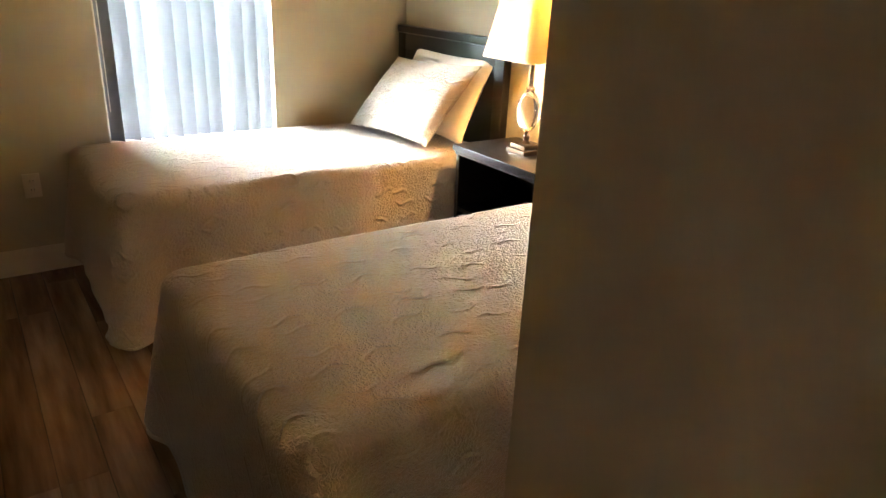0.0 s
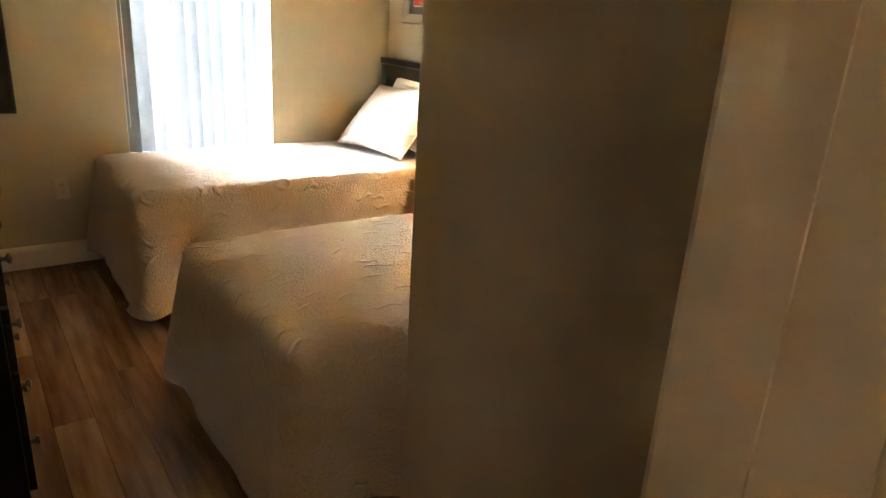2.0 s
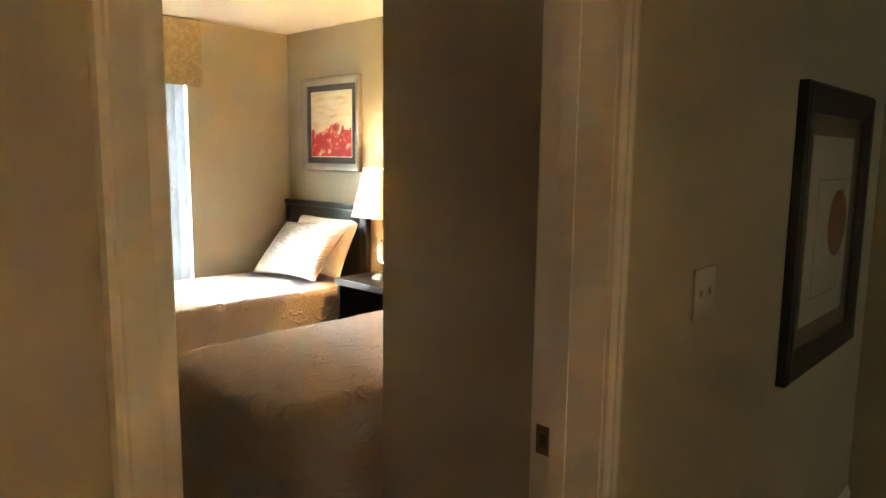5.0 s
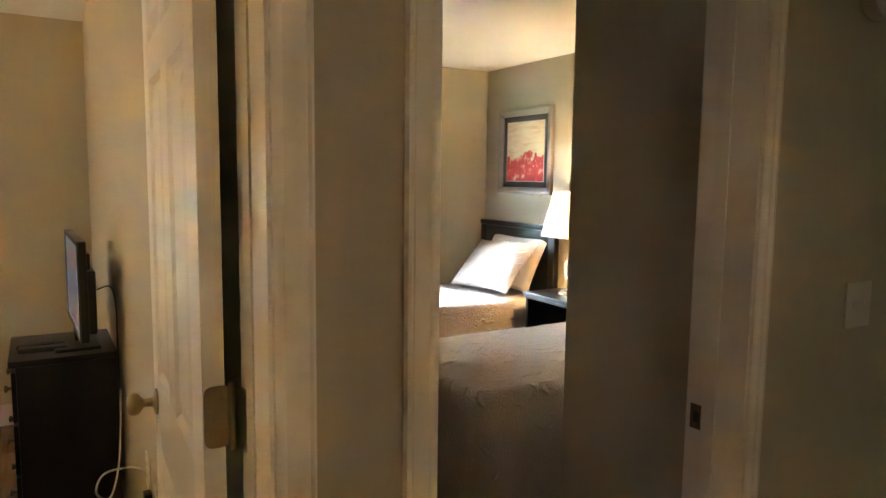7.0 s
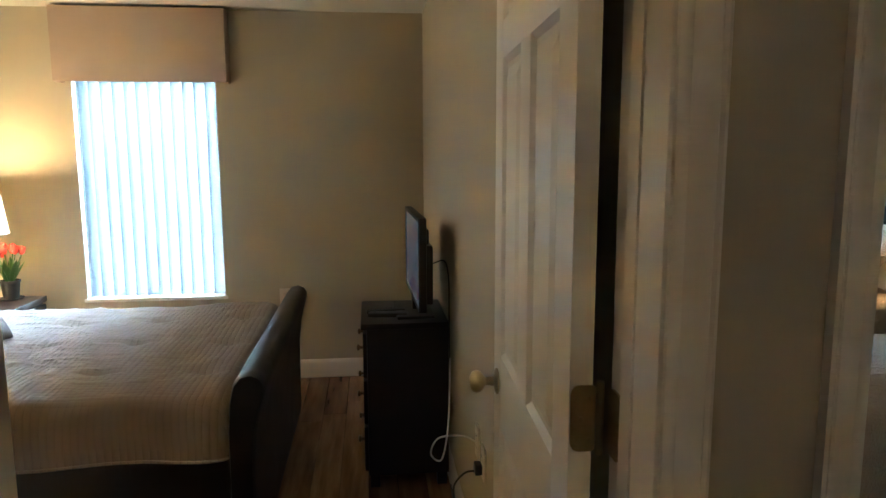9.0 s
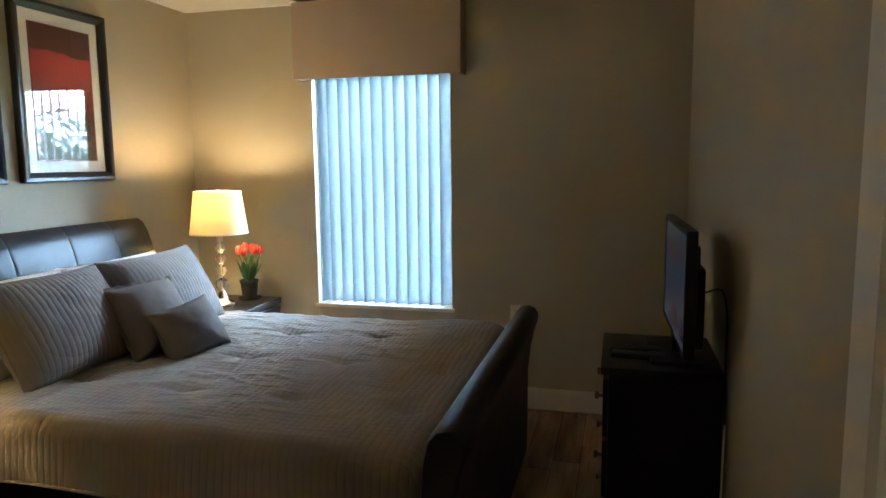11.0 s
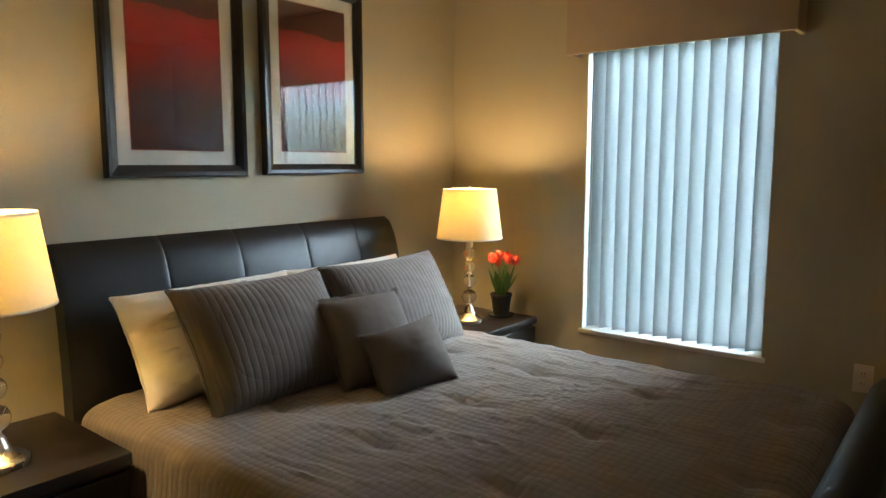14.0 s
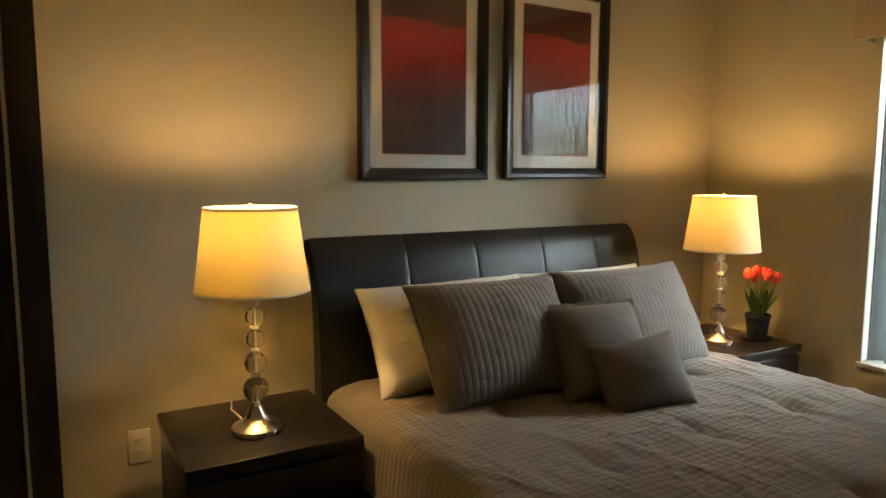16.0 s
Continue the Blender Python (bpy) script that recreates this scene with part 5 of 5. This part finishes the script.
part("bezel", boxes((-0.345, -0.3252, -0.004, -0.0002, 0.069, 0.469), (0.3252, 0.345, -0.004, -0.0002, 0.069, 0.469), (-0.325, 0.325, -0.004, -0.0002, 0.4522, 0.469), (-0.325, 0.325, -0.004, -0.0002, 0.069, 0.0848), bevel=0.001), BLACK_PLASTIC, tv)


def remote(m):
    r = thing("remote_control", "black remote control with grey buttons on the chest", "remote control", m, "remote controls")
    part("body", boxes((-0.024, 0.024, -0.09, 0.09, 0, 0.020), bevel=0.006), BLACK_PLASTIC, r)
    for j in range(7):
        for i in (-1, 0, 1):
            part("button", boxes((i * 0.013 - 0.0045, i * 0.013 + 0.0045, -0.068 + j * 0.021 - 0.005, -0.068 + j * 0.021 + 0.005, 0.0202, 0.0222), bevel=0.001), GREY_PLASTIC, r)
    return r


ra = remote(pose(-1.165, 2.36, 0.765, 0, 0, 96))
copy_thing(ra, pose(-1.155, 2.285, 0.765, 0, 0, 84))
single("white_cable", tube([(-0.88, 1.44, 0.52), (-0.93, 1.46, 0.535), (-1.00, 1.55, 0.49), (-1.02, 1.62, 0.40), (-0.97, 1.72, 0.33), (-0.92, 1.95, 0.35), (-0.895, 2.10, 0.45), (-0.885, 2.15, 0.60)], 0.0035), WHITE_CABLE, "white cable looped from a wall plate", "cable")
single("black_cable", tube([(-0.88, 1.32, 0.47), (-0.93, 1.34, 0.46), (-0.955, 1.45, 0.36), (-0.93, 1.65, 0.20), (-0.90, 1.95, 0.06), (-0.89, 2.10, 0.03)], 0.0035), BLACK_PLASTIC, "black power cable plugged in the wall", "cable")
single("power_plug", boxes((-0.905, -0.881, 1.30, 1.34, 0.465, 0.50), bevel=0.005), BLACK_PLASTIC, "black plug in the wall outlet", "plug")
single("television_cable", tube([(-0.955, 2.20, 1.02), (-0.905, 2.19, 1.03), (-0.888, 2.18, 0.95), (-0.888, 2.17, 0.80), (-0.887, 2.15, 0.55)], 0.003), BLACK_PLASTIC, "black cable behind the television", "cable")

# dark wooden closet door beyond the nightstand
cd = thing("closet_door", "dark brown wooden closet door on the bedroom wall", "door", kind="structure")
part("leaf", boxes((MX0 + 0.002, MX0 + 0.020, 0.17, 0.635, 0.03, 2.05), bevel=0.002), ESPRESSO, cd)
part("bead", boxes((MX0 + 0.020, MX0 + 0.030, 0.635, 0.646, 0.03, 2.05), bevel=0.003), TRIM, cd, "thin pale bead")
part("frame_stile", boxes((MX0 + 0.002, MX0 + 0.045, 0.647, 0.731, 0.0, 2.12), bevel=0.006), ESPRESSO, cd)
part("frame_head", boxes((MX0 + 0.002, MX0 + 0.045, 0.17, 0.6465, 2.052, 2.12), bevel=0.006), ESPRESSO, cd)

# -- outdoors --
SKYGLOW = glow("bright_hazy_sky", (0.86, 0.95, 1.0), SKY_GLOW)
single("backdrop", boxes((-55, 55, 60.0, 60.2, -0.25, 60)), SKYGLOW, "bright hazy sky beyond the garden", "sky", kind="structure", smooth=False)
single("lawn", boxes((-400, 400, TY1 + 0.16, 800, -0.35, -0.25)), GRASS, "green lawn outside the windows", "ground", kind="structure")


def tree(m, seed, height):
    rnd = random.Random(seed)
    t = thing("tree", "leafy green garden tree", "tree", m)
    trunk = bmesh.new()
    limbs = [[(0, 0, 0), (0.05, 0.02, height * 0.25), (0.0, 0.05, height * 0.5), (0.08, 0.0, height * 0.85)]]
    for k in range(7):
        a, z = k * 2.4, height * rnd.uniform(0.25, 0.6)
        l = rnd.uniform(0.8, 1.5)
        limbs.append([(0.02, 0.02, z), (0.5 * l * math.cos(a), 0.5 * l * math.sin(a), z + 0.35), (l * math.cos(a), l * math.sin(a), z + rnd.uniform(0.5, 1.0))])
    for i, pts in enumerate(limbs):
        b = tube(pts, 0.10 if i == 0 else 0.035, 8)
        me = bpy.data.meshes.new("limb")
        b.to_mesh(me)
        b.free()
        trunk.from_mesh(me)
        bpy.data.meshes.remove(me)
    part("trunk", trunk, BARK, t)
    verts, faces = [], []
    for pts in limbs:
        for c in range(26):
            f = rnd.uniform(0.45, 1.05)
            p = Vector(pts[0]).lerp(Vector(pts[-1]), f) + Vector((rnd.gauss(0, 0.28), rnd.gauss(0, 0.28), rnd.gauss(0, 0.25)))
            for q in range(16):
                o = p + Vector((rnd.gauss(0, 0.14), rnd.gauss(0, 0.14), rnd.gauss(0, 0.12)))
                u = Vector((rnd.gauss(0, 1), rnd.gauss(0, 1), rnd.gauss(0, 1))).normalized()
                w = u.orthogonal().normalized()
                s = rnd.uniform(0.035, 0.065)
                n = len(verts)
                verts += [o - u * s, o + w * s * 0.5, o + u * s, o - w * s * 0.5]
                faces.append((n, n + 1, n + 2, n + 3))
    me = bpy.data.meshes.new("crown")
    me.from_pydata(verts, [], faces)
    me.materials.append(FOLIAGE)
    cr = new("crown", me)
    cr.parent = t
    return t


for x, y, s, h in ((-1.6, 7.4, 3, 2.9), (0.6, 8.2, 5, 3.1), (2.6, 8.6, 8, 2.8), (-4.2, 8.4, 12, 3.2)):
    tree(pose(x, y, -0.25), s, h)

# ---- floor boards ----
sub = structure("floor", boxes((HX0 - 0.1, 2.45, HY0 - 0.95, 4.12, -0.12, -0.010)), SUBFLOOR, "brown wood laminate floor in staggered boards", "floor")
PW, PL, GAP = 0.132, 1.21, 0.0004
mesh_cache = {}


def board(x, y0, y1):
    key = round(y1 - y0, 3)
    if key not in mesh_cache:
        bm = bmesh.new()
        l = (y1 - y0) / 2
        vs = [bm.verts.new(p) for p in ((-PW / 2 + GAP, -l + GAP, -0.003), (PW / 2 - GAP, -l + GAP, -0.003), (PW / 2 - GAP, l - GAP, -0.003), (-PW / 2 + GAP, l - GAP, -0.003))]
        e = 0.0011
        ts = [bm.verts.new(p) for p in ((-PW / 2 + GAP + e, -l + GAP + e, 0), (PW / 2 - GAP - e, -l + GAP + e, 0), (PW / 2 - GAP - e, l - GAP - e, 0), (-PW / 2 + GAP + e, l - GAP - e, 0))]
        bs = [bm.verts.new((v.co.x, v.co.y, -0.0095)) for v in vs]
        bm.faces.new(ts)
        for lo, hi in ((vs, ts), (bs, vs)):
            for i in range(4):
                bm.faces.new((lo[i], lo[(i + 1) % 4], hi[(i + 1) % 4], hi[i]))
        mesh_cache[key] = mesh_of("board", bm, FLOOR, False)
    o = new("board", mesh_cache[key])
    o.parent = sub
    o.location = (x, (y0 + y1) / 2, 0)


def boards(x0, x1, y0, y1, seed):
    rnd = random.Random(seed)
    count = int((x1 - x0) / PW) + 1
    for i in range(count):
        x = x0 + (i + 0.5) * PW
        y = y0 - round(rnd.uniform(0.05, 1.15), 1)
        while y < y1:
            a, b = max(y, y0), min(y + PL, y1)
            if b - a > 0.06:
                board(x, round(a, 2), round(b, 2))
            y += PL


boards(MX0, -0.80, -0.05, 3.77, 2)
boards(-0.78, 2.19, -0.05, 3.96, 3)
boards(HX0, HX1, -2.3, -0.052, 4)
